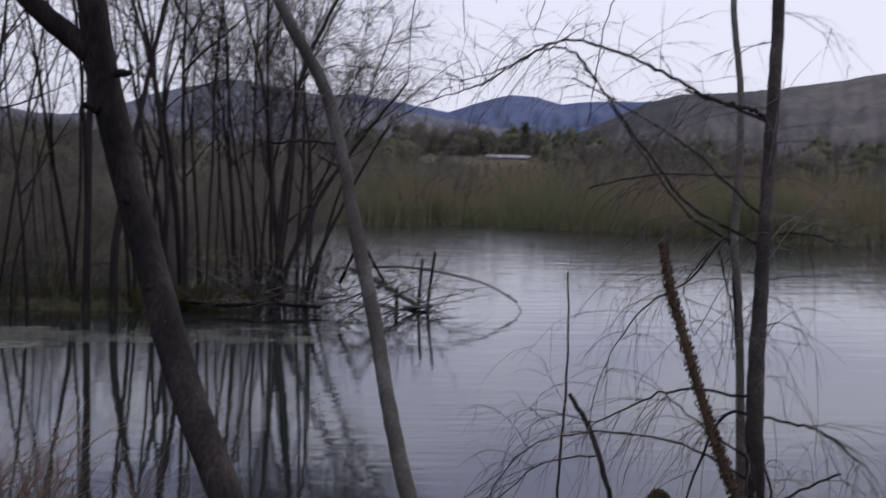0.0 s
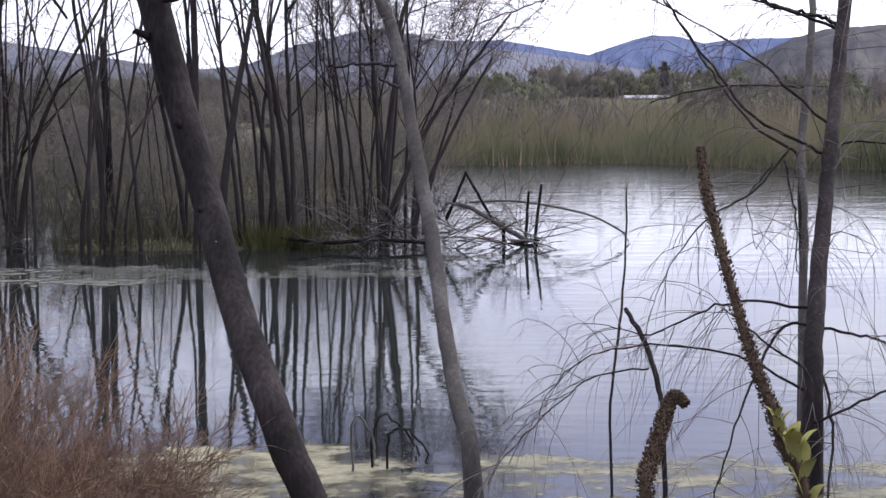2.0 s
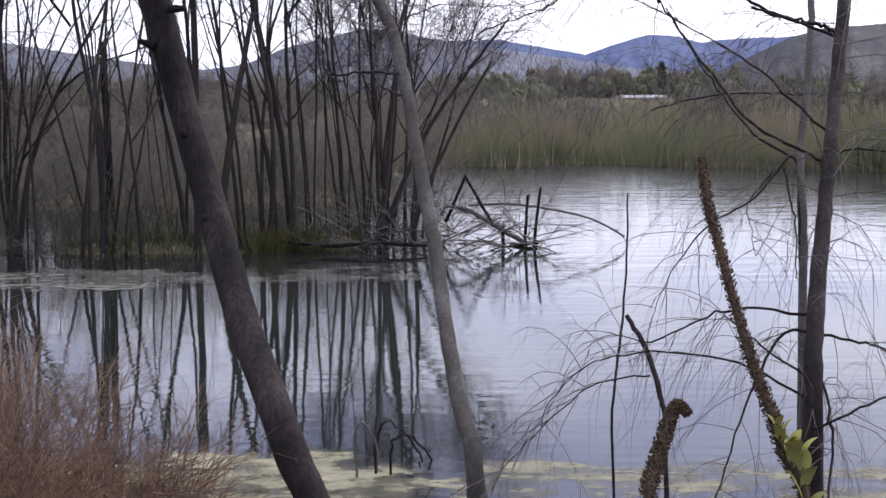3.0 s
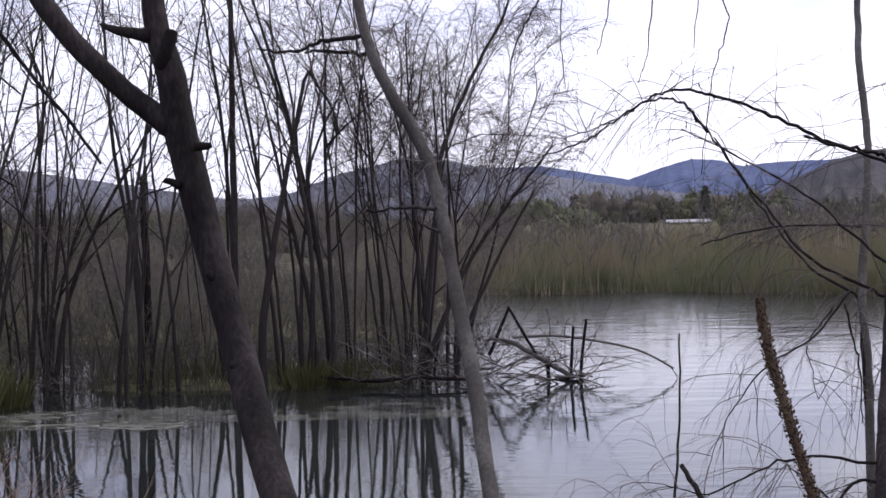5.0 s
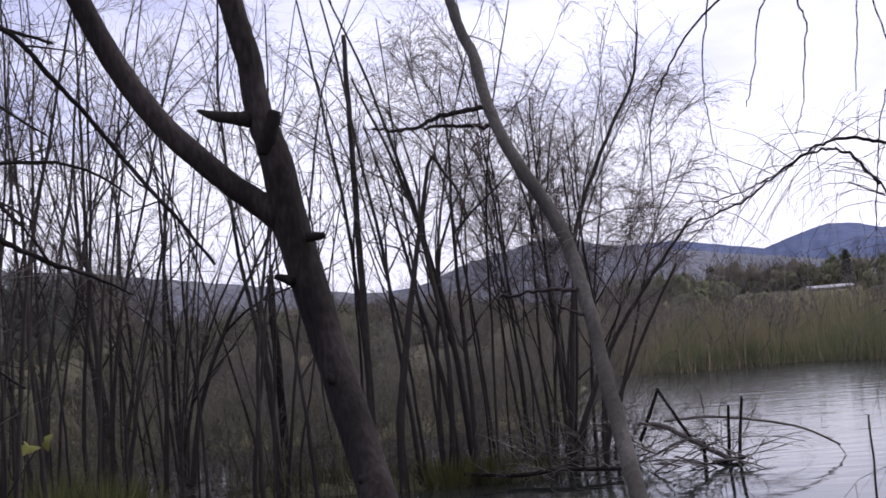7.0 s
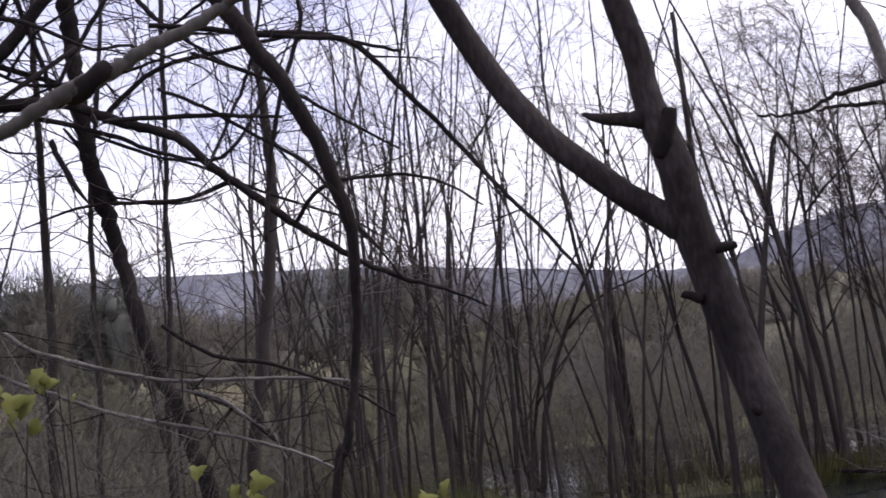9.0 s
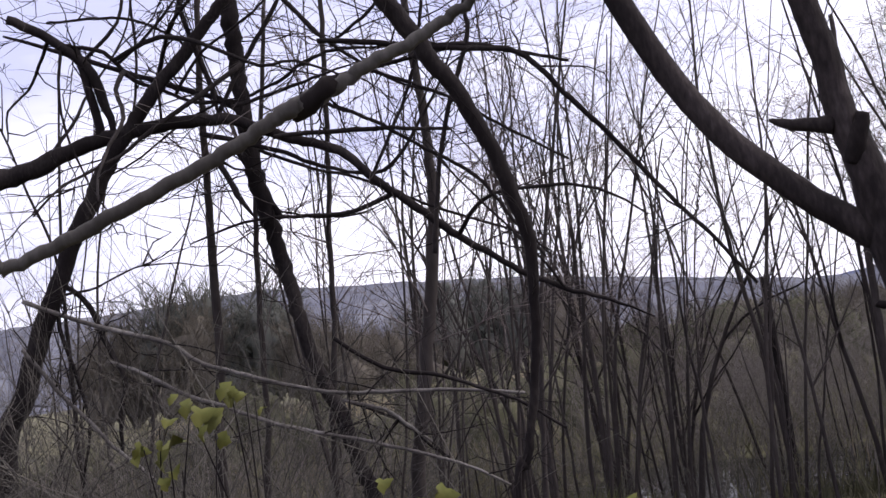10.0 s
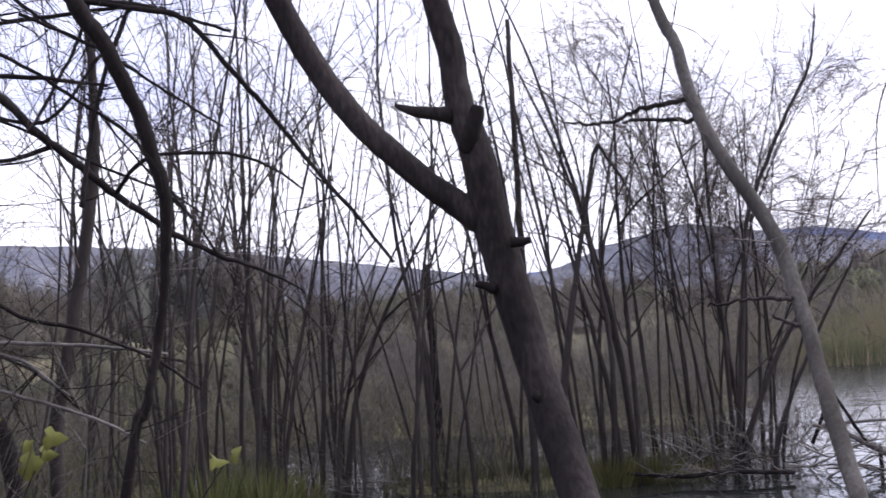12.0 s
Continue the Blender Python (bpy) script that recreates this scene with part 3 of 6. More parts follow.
ARCH = [(2.146, 6.600, 1.943, 0.0167), (2.077, 6.600, 2.000, 0.0153), (1.994, 6.600, 2.024, 0.0139), (1.883, 6.600, 2.051, 0.0139), (1.772, 6.600, 2.090, 0.0125), (1.606, 6.600, 2.176, 0.0125), (1.468, 6.600, 2.243, 0.0111), (1.330, 6.600, 2.288, 0.0111), (1.219, 6.600, 2.318, 0.0111), (1.122, 6.600, 2.336, 0.0098), (1.025, 6.600, 2.322, 0.0084), (0.912, 6.600, 2.260, 0.0084), (0.800, 6.600, 2.188, 0.0070), (0.687, 6.600, 2.112, 0.0070), (0.547, 6.600, 2.059, 0.0056), (0.378, 6.600, 2.001, 0.0042), (0.237, 6.600, 1.921, 0.0028)]
ARCH2 = [(1.245, 6.600, 2.128, 0.0098), (1.163, 6.600, 2.241, 0.0098), (1.107, 6.600, 2.276, 0.0084), (1.038, 6.600, 2.297, 0.0084), (0.940, 6.600, 2.274, 0.0070), (0.856, 6.600, 2.220, 0.0056), (0.758, 6.600, 2.180, 0.0056), (0.660, 6.600, 2.141, 0.0042), (0.548, 6.600, 2.115, 0.0042)]
RB1 = [(1.943, 5.930, 1.328, 0.0109), (1.827, 5.990, 1.401, 0.0109), (1.624, 6.090, 1.527, 0.0099), (1.454, 6.290, 1.770, 0.0089), (1.305, 6.520, 2.032, 0.0079), (1.174, 6.700, 2.254, 0.0069)]
RB2 = [(1.978, 6.060, 1.475, 0.0099), (1.787, 6.230, 1.679, 0.0089), (1.654, 6.340, 1.812, 0.0079), (1.334, 6.520, 2.031, 0.0049), (1.121, 6.610, 2.148, 0.0040)]
RB3 = [(1.743, 5.550, 0.663, 0.0109), (1.796, 5.910, 1.076, 0.0119), (1.845, 6.130, 1.331, 0.0109), (1.690, 6.230, 1.445, 0.0099), (1.558, 6.370, 1.618, 0.0079), (1.446, 6.540, 1.819, 0.0069), (1.307, 6.790, 2.111, 0.0059)]
RB4 = [(1.935, 6.420, 1.663, 0.0079), (1.728, 6.420, 1.671, 0.0069), (1.450, 6.400, 1.661, 0.0059), (1.171, 6.340, 1.592, 0.0040)]
RB5 = [(1.744, 5.400, 0.714, 0.0109), (1.459, 5.420, 0.753, 0.0089), (1.280, 5.380, 0.720, 0.0069), (1.030, 5.300, 0.630, 0.0049), (0.863, 5.330, 0.666, 0.0030)]
RB6 = [(1.732, 5.340, 0.655, 0.0119), (1.604, 5.340, 0.659, 0.0099), (1.481, 5.220, 0.526, 0.0089), (1.334, 5.010, 0.285, 0.0059), (1.218, 4.810, 0.052, 0.0049)]
RB7 = [(1.684, 5.120, 0.400, 0.0099), (1.442, 5.220, 0.527, 0.0079), (1.147, 5.270, 0.587, 0.0069), (0.860, 5.250, 0.577, 0.0049), (0.690, 5.190, 0.514, 0.0040), (0.567, 5.080, 0.390, 0.0030), (0.522, 4.950, 0.234, 0.0020)]
RB8 = [(1.697, 5.190, 0.479, 0.0089), (1.503, 5.300, 0.604, 0.0069), (1.359, 5.390, 0.727, 0.0040)]
RB9 = [(1.732, 5.340, 0.645, 0.0099), (1.919, 5.320, 0.619, 0.0089), (2.036, 5.290, 0.575, 0.0079), (2.170, 5.200, 0.472, 0.0059)]
RB10 = [(1.661, 5.040, 0.303, 0.0099), (1.861, 5.100, 0.375, 0.0089), (2.061, 5.160, 0.437, 0.0069)]
RB11 = [(1.709, 5.250, 0.547, 0.0109), (1.735, 5.160, 0.438, 0.0099), (1.729, 5.000, 0.261, 0.0089), (1.661, 4.810, 0.037, 0.0069)]
RB12 = [(1.946, 5.980, 1.387, 0.0099), (2.095, 6.000, 1.411, 0.0069), (2.291, 5.980, 1.375, 0.0049)]
RB13 = [(1.016, 5.190, 0.503, 0.0069), (0.798, 5.170, 0.481, 0.0049), (0.606, 5.070, 0.369, 0.0040), (0.413, 4.930, 0.218, 0.0040), (0.331, 4.830, 0.113, 0.0030)]
RB14 = [(2.132, 6.460, 1.933, 0.0129), (1.889, 6.540, 2.031, 0.0109), (1.703, 6.580, 2.097, 0.0089)]
RB15 = [(1.797, 6.160, 1.372, 0.0089), (1.602, 5.990, 1.181, 0.0069), (1.391, 5.900, 1.080, 0.0059), (1.217, 5.760, 0.919, 0.0040), (1.135, 5.660, 0.813, 0.0030), (1.061, 5.540, 0.668, 0.0020)]
RB16 = [(1.775, 6.120, 1.323, 0.0079), (1.779, 5.980, 1.155, 0.0069), (1.774, 5.850, 1.017, 0.0059), (1.739, 5.710, 0.841, 0.0030)]
RB17 = [(1.715, 6.100, 1.306, 0.0069), (1.643, 6.040, 1.229, 0.0059), (1.572, 5.970, 1.163, 0.0049), (1.569, 5.900, 1.074, 0.0030), (1.574, 5.780, 0.936, 0.0020)]
MUL1 = [(1.298, 3.700, 0.373, 0.0276), (1.254, 3.800, 0.512, 0.0286), (1.229, 3.890, 0.630, 0.0286), (1.194, 3.990, 0.759, 0.0266), (1.160, 4.110, 0.917, 0.0256), (1.128, 4.270, 1.125, 0.0256), (1.103, 4.390, 1.283, 0.0247), (1.099, 4.510, 1.441, 0.0168)]
MUL2 = [(0.732, 3.230, 0.484, 0.0275), (0.765, 3.330, 0.600, 0.0285), (0.807, 3.410, 0.687, 0.0256), (0.839, 3.460, 0.745, 0.0207), (0.859, 3.460, 0.754, 0.0167), (0.878, 3.440, 0.734, 0.0138)]
DEAD = [(1.048, 4.920, 0.008, 0.0109), (1.067, 5.130, 0.264, 0.0109), (1.062, 5.270, 0.421, 0.0119), (1.018, 5.410, 0.590, 0.0119), (0.953, 5.520, 0.711, 0.0099)]
TALL = [(0.841, 4.910, 0.015, 0.0069), (0.850, 5.150, 0.281, 0.0059), (0.910, 5.420, 0.594, 0.0059), (0.969, 5.670, 0.878, 0.0049), (1.010, 5.950, 1.212, 0.0040)]
G1 = [(-2.250, 2.667, 2.202, 0.0118), (-2.211, 2.683, 2.216, 0.0118), (-2.154, 2.707, 2.232, 0.0123), (-2.097, 2.731, 2.252, 0.0128), (-2.039, 2.755, 2.274, 0.0132), (-1.982, 2.779, 2.297, 0.0132), (-1.923, 2.802, 2.325, 0.0132), (-1.855, 2.831, 2.350, 0.0132), (-1.795, 2.855, 2.381, 0.0132), (-1.746, 2.875, 2.406, 0.0137), (-1.707, 2.891, 2.423, 0.0167), (-1.679, 2.902, 2.432, 0.0186), (-1.645, 2.916, 2.445, 0.0147), (-1.611, 2.930, 2.461, 0.0127), (-1.571, 2.946, 2.483, 0.0127), (-1.513, 2.970, 2.505, 0.0118), (-1.464, 2.990, 2.530, 0.0108), (-1.419, 3.008, 2.552, 0.0098), (-1.374, 3.026, 2.580, 0.0088)]
G2 = [(-6.631, 7.707, 3.372, 0.0624), (-6.499, 7.763, 3.403, 0.0624), (-6.299, 7.848, 3.441, 0.0588), (-6.096, 7.933, 3.516, 0.0518), (-5.897, 8.017, 3.562, 0.0468), (-5.703, 8.101, 3.586, 0.0449), (-5.508, 8.187, 3.598, 0.0415), (-5.285, 8.286, 3.591, 0.0382), (-5.131, 8.357, 3.562, 0.0346), (-4.955, 8.443, 3.458, 0.0312), (-4.776, 8.529, 3.377, 0.0295), (-4.598, 8.615, 3.286, 0.0295), (-4.437, 8.701, 3.096, 0.0276), (-4.274, 8.786, 2.930, 0.0259), (-4.053, 8.902, 2.702, 0.0242), (-3.885, 8.988, 2.554, 0.0209), (-3.718, 9.074, 2.410, 0.0190), (-3.485, 9.188, 2.263, 0.0156), (-3.247, 9.302, 2.155, 0.0120), (-3.014, 9.417, 2.011, 0.0086)]
G3 = [(-5.243, 8.555, 4.599, 0.0608), (-5.235, 8.576, 4.379, 0.0608), (-5.226, 8.594, 4.198, 0.0572), (-5.228, 8.608, 4.016, 0.0538), (-5.235, 8.624, 3.764, 0.0501), (-5.245, 8.636, 3.549, 0.0501), (-5.248, 8.652, 3.331, 0.0538), (-5.219, 8.682, 3.109, 0.0572), (-5.199, 8.706, 2.925, 0.0538), (-5.168, 8.736, 2.703, 0.0501), (-5.143, 8.768, 2.446, 0.0465), (-5.107, 8.807, 2.151, 0.0447), (-5.051, 8.852, 1.888, 0.0465), (-4.978, 8.905, 1.623, 0.0483), (-4.927, 8.951, 1.326, 0.0501), (-4.888, 8.985, 1.119, 0.0538)]
G4 = [(-6.725, 7.791, 1.757, 0.0691), (-6.587, 7.829, 2.052, 0.0691), (-6.435, 7.869, 2.412, 0.0624), (-6.319, 7.902, 2.640, 0.0588), (-6.223, 7.930, 2.834, 0.0538), (-6.105, 7.964, 3.062, 0.0554), (-5.980, 8.004, 3.252, 0.0554), (-5.890, 8.032, 3.413, 0.0518), (-5.789, 8.067, 3.538, 0.0485), (-5.693, 8.101, 3.646, 0.0468), (-5.572, 8.143, 3.801, 0.0449), (-5.419, 8.199, 3.953, 0.0415), (-5.265, 8.254, 4.121, 0.0382), (-5.090, 8.317, 4.303, 0.0346), (-4.949, 8.365, 4.491, 0.0312)]
G5 = [(-2.854, 5.645, 3.472, 0.0366), (-2.797, 5.681, 3.332, 0.0366), (-2.737, 5.717, 3.213, 0.0366), (-2.677, 5.753, 3.084, 0.0344), (-2.615, 5.790, 2.976, 0.0334), (-2.560, 5.826, 2.826, 0.0324), (-2.512, 5.857, 2.697, 0.0302), (-2.484, 5.880, 2.562, 0.0302), (-2.455, 5.903, 2.428, 0.0280), (-2.446, 5.918, 2.295, 0.0236), (-2.465, 5.923, 2.124, 0.0204), (-2.482, 5.927, 1.973, 0.0184), (-2.516, 5.925, 1.804, 0.0172), (-2.553, 5.922, 1.635, 0.0172), (-2.596, 5.914, 1.490, 0.0184), (-2.635, 5.904, 1.398, 0.0216)]
G6A = [(-6.225, 7.507, 2.619, 0.0182), (-5.973, 7.629, 2.479, 0.0182), (-5.774, 7.725, 2.380, 0.0199), (-5.490, 7.861, 2.257, 0.0199), (-5.358, 7.930, 2.129, 0.0182), (-5.159, 8.025, 2.032, 0.0182), (-4.931, 8.134, 1.929, 0.0182), (-4.640, 8.271, 1.833, 0.0166), (-4.342, 8.406, 1.793, 0.0166), (-4.042, 8.542, 1.755, 0.0149), (-3.658, 8.718, 1.678, 0.0117)]
G6B = [(-5.833, 7.713, 2.206, 0.0166), (-5.665, 7.795, 2.112, 0.0166), (-5.447, 7.904, 1.944, 0.0182), (-5.250, 8.000, 1.845, 0.0166), (-5.055, 8.095, 1.730, 0.0166), (-4.797, 8.218, 1.623, 0.0166), (-4.537, 8.340, 1.531, 0.0149), (-4.280, 8.463, 1.424, 0.0149), (-4.023, 8.586, 1.300, 0.0132), (-3.819, 8.688, 1.157, 0.0099)]
G6C = [(-6.270, 7.509, 2.341, 0.0166), (-6.198, 7.551, 2.213, 0.0182), (-6.104, 7.605, 2.047, 0.0182), (-5.980, 7.675, 1.861, 0.0182), (-5.883, 7.730, 1.711, 0.0166), (-5.754, 7.799, 1.557, 0.0166), (-5.630, 7.867, 1.387, 0.0148)]
G6D = [(-4.633, 8.278, 1.787, 0.0132), (-4.419, 8.380, 1.698, 0.0149), (-4.312, 8.435, 1.596, 0.0132), (-4.195, 8.497, 1.472, 0.0099)]
G7 = [(-3.789, 6.977, 3.573, 0.0125), (-3.591, 7.068, 3.536, 0.0139), (-3.394, 7.159, 3.489, 0.0152), (-3.197, 7.250, 3.443, 0.0152), (-2.948, 7.364, 3.395, 0.0152), (-2.835, 7.421, 3.301, 0.0139), (-2.733, 7.479, 3.145, 0.0139), (-2.607, 7.548, 2.971, 0.0125), (-2.464, 7.629, 2.752, 0.0125), (-2.320, 7.710, 2.534, 0.0111), (-2.174, 7.791, 2.329, 0.0096), (-2.032, 7.872, 2.095, 0.0083)]
G8 = [(-6.296, 7.777, 4.374, 0.0289), (-6.083, 7.884, 4.213, 0.0290), (-5.909, 7.977, 4.002, 0.0338), (-5.851, 8.019, 3.803, 0.0313), (-5.815, 8.056, 3.535, 0.0362)]
G9 = [(-5.166, 8.677, 3.479, 0.0210), (-5.316, 8.591, 3.725, 0.0186), (-5.526, 8.489, 3.840, 0.0186), (-5.813, 8.351, 3.982, 0.0163), (-6.190, 8.168, 4.181, 0.0163), (-6.537, 8.001, 4.350, 0.0140)]
G10 = [(-5.113, 8.697, 3.521, 0.0186), (-4.778, 8.826, 3.770, 0.0163), (-4.322, 9.023, 3.841, 0.0139), (-3.964, 9.179, 3.877, 0.0116), (-3.756, 9.273, 3.859, 0.0093)]
G11 = [(-5.352, 8.263, 3.516, 0.0169), (-4.956, 8.451, 3.356, 0.0145), (-4.704, 8.574, 3.212, 0.0121), (-4.375, 8.726, 3.134, 0.0121), (-4.093, 8.826, 3.444, 0.0096), (-3.823, 8.910, 3.903, 0.0072)]
G12 = [(-5.129, 8.733, 2.963, 0.0210), (-5.254, 8.654, 3.279, 0.0186), (-5.357, 8.592, 3.476, 0.0163)]
G13 = [(-4.050, 6.895, 3.139, 0.0117), (-3.612, 7.092, 3.106, 0.0118), (-3.266, 7.249, 3.053, 0.0079)]
N1 = [(-6.277, 8.113, 4.395, 0.0093), (-6.165, 8.163, 4.387, 0.0093), (-5.835, 8.312, 4.355, 0.0093), (-5.594, 8.430, 4.216, 0.0093), (-5.466, 8.496, 4.087, 0.0093), (-5.318, 8.570, 3.981, 0.0046)]
N2 = [(-6.099, 7.877, 4.211, 0.0145), (-5.990, 7.930, 4.155, 0.0145), (-5.799, 8.020, 4.087, 0.0145), (-5.672, 8.090, 3.906, 0.0145), (-5.534, 8.158, 3.821, 0.0120), (-5.331, 8.257, 3.706, 0.0120), (-5.067, 8.376, 3.681, 0.0096)]
N3 = [(-4.560, 8.970, 3.166, 0.0116), (-4.419, 9.014, 3.410, 0.0116), (-4.298, 9.050, 3.631, 0.0116), (-4.203, 9.073, 3.879, 0.0116), (-4.124, 9.085, 4.171, 0.0116), (-4.073, 9.092, 4.373, 0.0093)]
N4 = [(-3.435, 7.221, 2.458, 0.0133), (-3.379, 7.226, 2.718, 0.0119), (-3.336, 7.230, 2.913, 0.0119), (-3.236, 7.250, 3.222, 0.0119), (-3.121, 7.280, 3.479, 0.0119), (-3.113, 7.271, 3.649, 0.0106), (-3.096, 7.265, 3.818, 0.0093)]
N5 = [(-5.222, 8.312, 3.625, 0.0145), (-5.100, 8.350, 3.830, 0.0145), (-4.982, 8.390, 3.987, 0.0144), (-4.819, 8.444, 4.215, 0.0144), (-4.699, 8.483, 4.395, 0.0120)]
N6 = [(-4.906, 8.725, 4.339, 0.0163), (-4.841, 8.762, 4.237, 0.0162), (-4.759, 8.808, 4.113, 0.0162), (-4.675, 8.853, 4.013, 0.0116), (-4.572, 8.906, 3.911, 0.0116), (-4.354, 9.018, 3.726, 0.0093), (-4.073, 9.153, 3.586, 0.0070)]
N7 = [(-4.675, 8.853, 4.013, 0.0116), (-4.551, 8.901, 4.095, 0.0116), (-4.429, 8.949, 4.177, 0.0116), (-4.286, 9.000, 4.345, 0.0093)]
N8 = [(-5.327, 8.202, 4.429, 0.0169), (-5.335, 8.212, 4.256, 0.0168), (-5.281, 8.258, 3.969, 0.0169), (-5.238, 8.295, 3.747, 0.0145), (-5.230, 8.314, 3.553, 0.0121)]
N9 = [(-5.300, 8.598, 3.724, 0.0116), (-5.131, 8.669, 3.780, 0.0116), (-4.982, 8.731, 3.834, 0.0116), (-4.858, 8.779, 3.916, 0.0116), (-4.662, 8.862, 3.967, 0.0116), (-4.359, 8.999, 3.939, 0.0093)]
N10 = [(-5.151, 8.342, 3.643, 0.0121), (-4.846, 8.472, 3.710, 0.0120), (-4.643, 8.558, 3.761, 0.0096), (-4.399, 8.662, 3.813, 0.0072)]
N11 = [(-3.792, 7.000, 3.263, 0.0092), (-3.597, 7.096, 3.144, 0.0092), (-3.399, 7.196, 2.983, 0.0092), (-3.194, 7.300, 2.808, 0.0093), (-3.052, 7.383, 2.556, 0.0080), (-2.944, 7.446, 2.372, 0.0067)]
N12 = [(-5.192, 8.671, 3.411, 0.0116), (-4.904, 8.811, 3.246, 0.0116), (-4.658, 8.928, 3.150, 0.0093), (-4.398, 9.056, 2.986, 0.0093), (-4.154, 9.175, 2.847, 0.0093), (-3.853, 9.320, 2.698, 0.0093), (-3.615, 9.440, 2.512, 0.0070)]
N13 = [(-5.272, 8.310, 3.362, 0.0193), (-5.261, 8.321, 3.289, 0.0193), (-5.201, 8.361, 3.114, 0.0193), (-5.130, 8.404, 2.962, 0.0145)]
N14 = [(-5.215, 8.689, 3.041, 0.0070), (-4.939, 8.819, 2.944, 0.0070), (-4.682, 8.935, 2.921, 0.0070), (-4.514, 9.005, 2.974, 0.0047)]
N15 = [(-3.625, 7.062, 3.420, 0.0092), (-3.402, 7.170, 3.299, 0.0092), (-3.274, 7.232, 3.225, 0.0093), (-3.113, 7.314, 3.095, 0.0080), (-2.982, 7.381, 2.991, 0.0080), (-2.767, 7.489, 2.826, 0.0053)]
N16 = [(-3.371, 7.170, 3.482, 0.0105), (-3.109, 7.288, 3.450, 0.0106), (-2.923, 7.376, 3.383, 0.0093), (-2.692, 7.484, 3.302, 0.0080)]
N17 = [(-5.917, 8.012, 3.522, 0.0290), (-5.900, 8.008, 3.664, 0.0290), (-5.924, 7.980, 3.882, 0.0266), (-5.947, 7.953, 4.103, 0.0241), (-5.958, 7.944, 4.149, 0.0217)]
N18 = [(-5.903, 8.339, 3.621, 0.0093), (-5.805, 8.349, 4.052, 0.0093), (-5.779, 8.332, 4.419, 0.0093), (-5.759, 8.326, 4.600, 0.0093)]
N19 = [(-5.723, 8.415, 3.671, 0.0093), (-5.660, 8.412, 4.061, 0.0116), (-5.534, 8.447, 4.326, 0.0116), (-5.457, 8.462, 4.574, 0.0093)]
N20 = [(-3.948, 7.020, 2.122, 0.0105), (-3.742, 7.125, 1.942, 0.0106), (-3.537, 7.221, 1.881, 0.0106), (-3.365, 7.304, 1.797, 0.0093), (-3.183, 7.392, 1.696, 0.0080), (-2.985, 7.494, 1.525, 0.0067)]
N21 = [(-4.957, 8.903, 1.771, 0.0094), (-4.667, 9.045, 1.600, 0.0094), (-4.497, 9.136, 1.395, 0.0094), (-4.410, 9.181, 1.315, 0.0094)]
N22 = [(-6.305, 7.899, 2.759, 0.0170), (-6.143, 7.984, 2.598, 0.0170), (-6.060, 8.044, 2.298, 0.0170), (-6.004, 8.086, 2.075, 0.0170), (-6.059, 8.077, 1.883, 0.0170), (-6.088, 8.083, 1.640, 0.0146)]
V1 = [(-4.309, 9.260, 4.472, 0.0228), (-4.323, 9.280, 4.026, 0.0258), (-4.313, 9.310, 3.506, 0.0298), (-4.330, 9.320, 3.019, 0.0348), (-4.388, 9.310, 2.625, 0.0408), (-4.504, 9.280, 2.047, 0.0437), (-4.585, 9.260, 1.625, 0.0457), (-4.683, 9.240, 1.125, 0.0477)]
V2 = [(-4.771, 9.020, 4.533, 0.0149), (-4.838, 9.020, 3.943, 0.0169), (-4.908, 9.020, 3.223, 0.0169), (-4.977, 9.010, 2.712, 0.0179), (-5.010, 9.010, 2.276, 0.0179), (-5.068, 9.000, 1.883, 0.0198), (-5.154, 9.000, 1.203, 0.0218)]
V3 = [(-5.473, 8.660, 4.625, 0.0168), (-5.540, 8.660, 4.046, 0.0208), (-5.601, 8.670, 3.318, 0.0237), (-5.640, 8.670, 2.815, 0.0277), (-5.690, 8.680, 2.203, 0.0297), (-5.788, 8.670, 1.307, 0.0337)]
V4 = [(-5.084, 8.870, 4.571, 0.0109), (-5.207, 8.840, 3.818, 0.0149), (-5.339, 8.810, 3.174, 0.0168), (-5.412, 8.800, 2.524, 0.0188), (-5.477, 8.810, 1.654, 0.0198), (-5.538, 8.800, 1.232, 0.0218)]
HANG1 = [(0.620, 6.600, 3.177, 0.0038), (0.594, 6.600, 2.950, 0.0038), (0.561, 6.600, 2.775, 0.0033), (0.551, 6.600, 2.649, 0.0030), (0.556, 6.600, 2.522, 0.0025), (0.568, 6.600, 2.357, 0.0020)]
HANG2 = [(0.915, 6.600, 3.104, 0.0038), (0.844, 6.600, 2.970, 0.0038), (0.800, 6.600, 2.859, 0.0033), (0.780, 6.600, 2.734, 0.0030), (0.738, 6.600, 2.560, 0.0025), (0.722, 6.600, 2.511, 0.0020)]
HANG3 = [(0.977, 6.600, 3.100, 0.0043), (0.980, 6.600, 2.948, 0.0043), (1.003, 6.600, 2.845, 0.0038), (0.983, 6.600, 2.670, 0.0033), (0.963, 6.600, 2.508, 0.0025), (0.920, 6.600, 2.372, 0.0020)]
HANG4 = [(1.240, 6.600, 3.081, 0.0033), (1.217, 6.600, 2.830, 0.0030), (1.199, 6.600, 2.656, 0.0025), (1.189, 6.600, 2.531, 0.0020)]
HANG5 = [(1.249, 6.600, 3.105, 0.0038), (1.288, 6.600, 2.939, 0.0037), (1.327, 6.600, 2.773, 0.0035), (1.356, 6.600, 2.645, 0.0035), (1.296, 6.600, 2.474, 0.0030), (1.250, 6.600, 2.251, 0.0025), (1.213, 6.600, 1.929, 0.0020)]
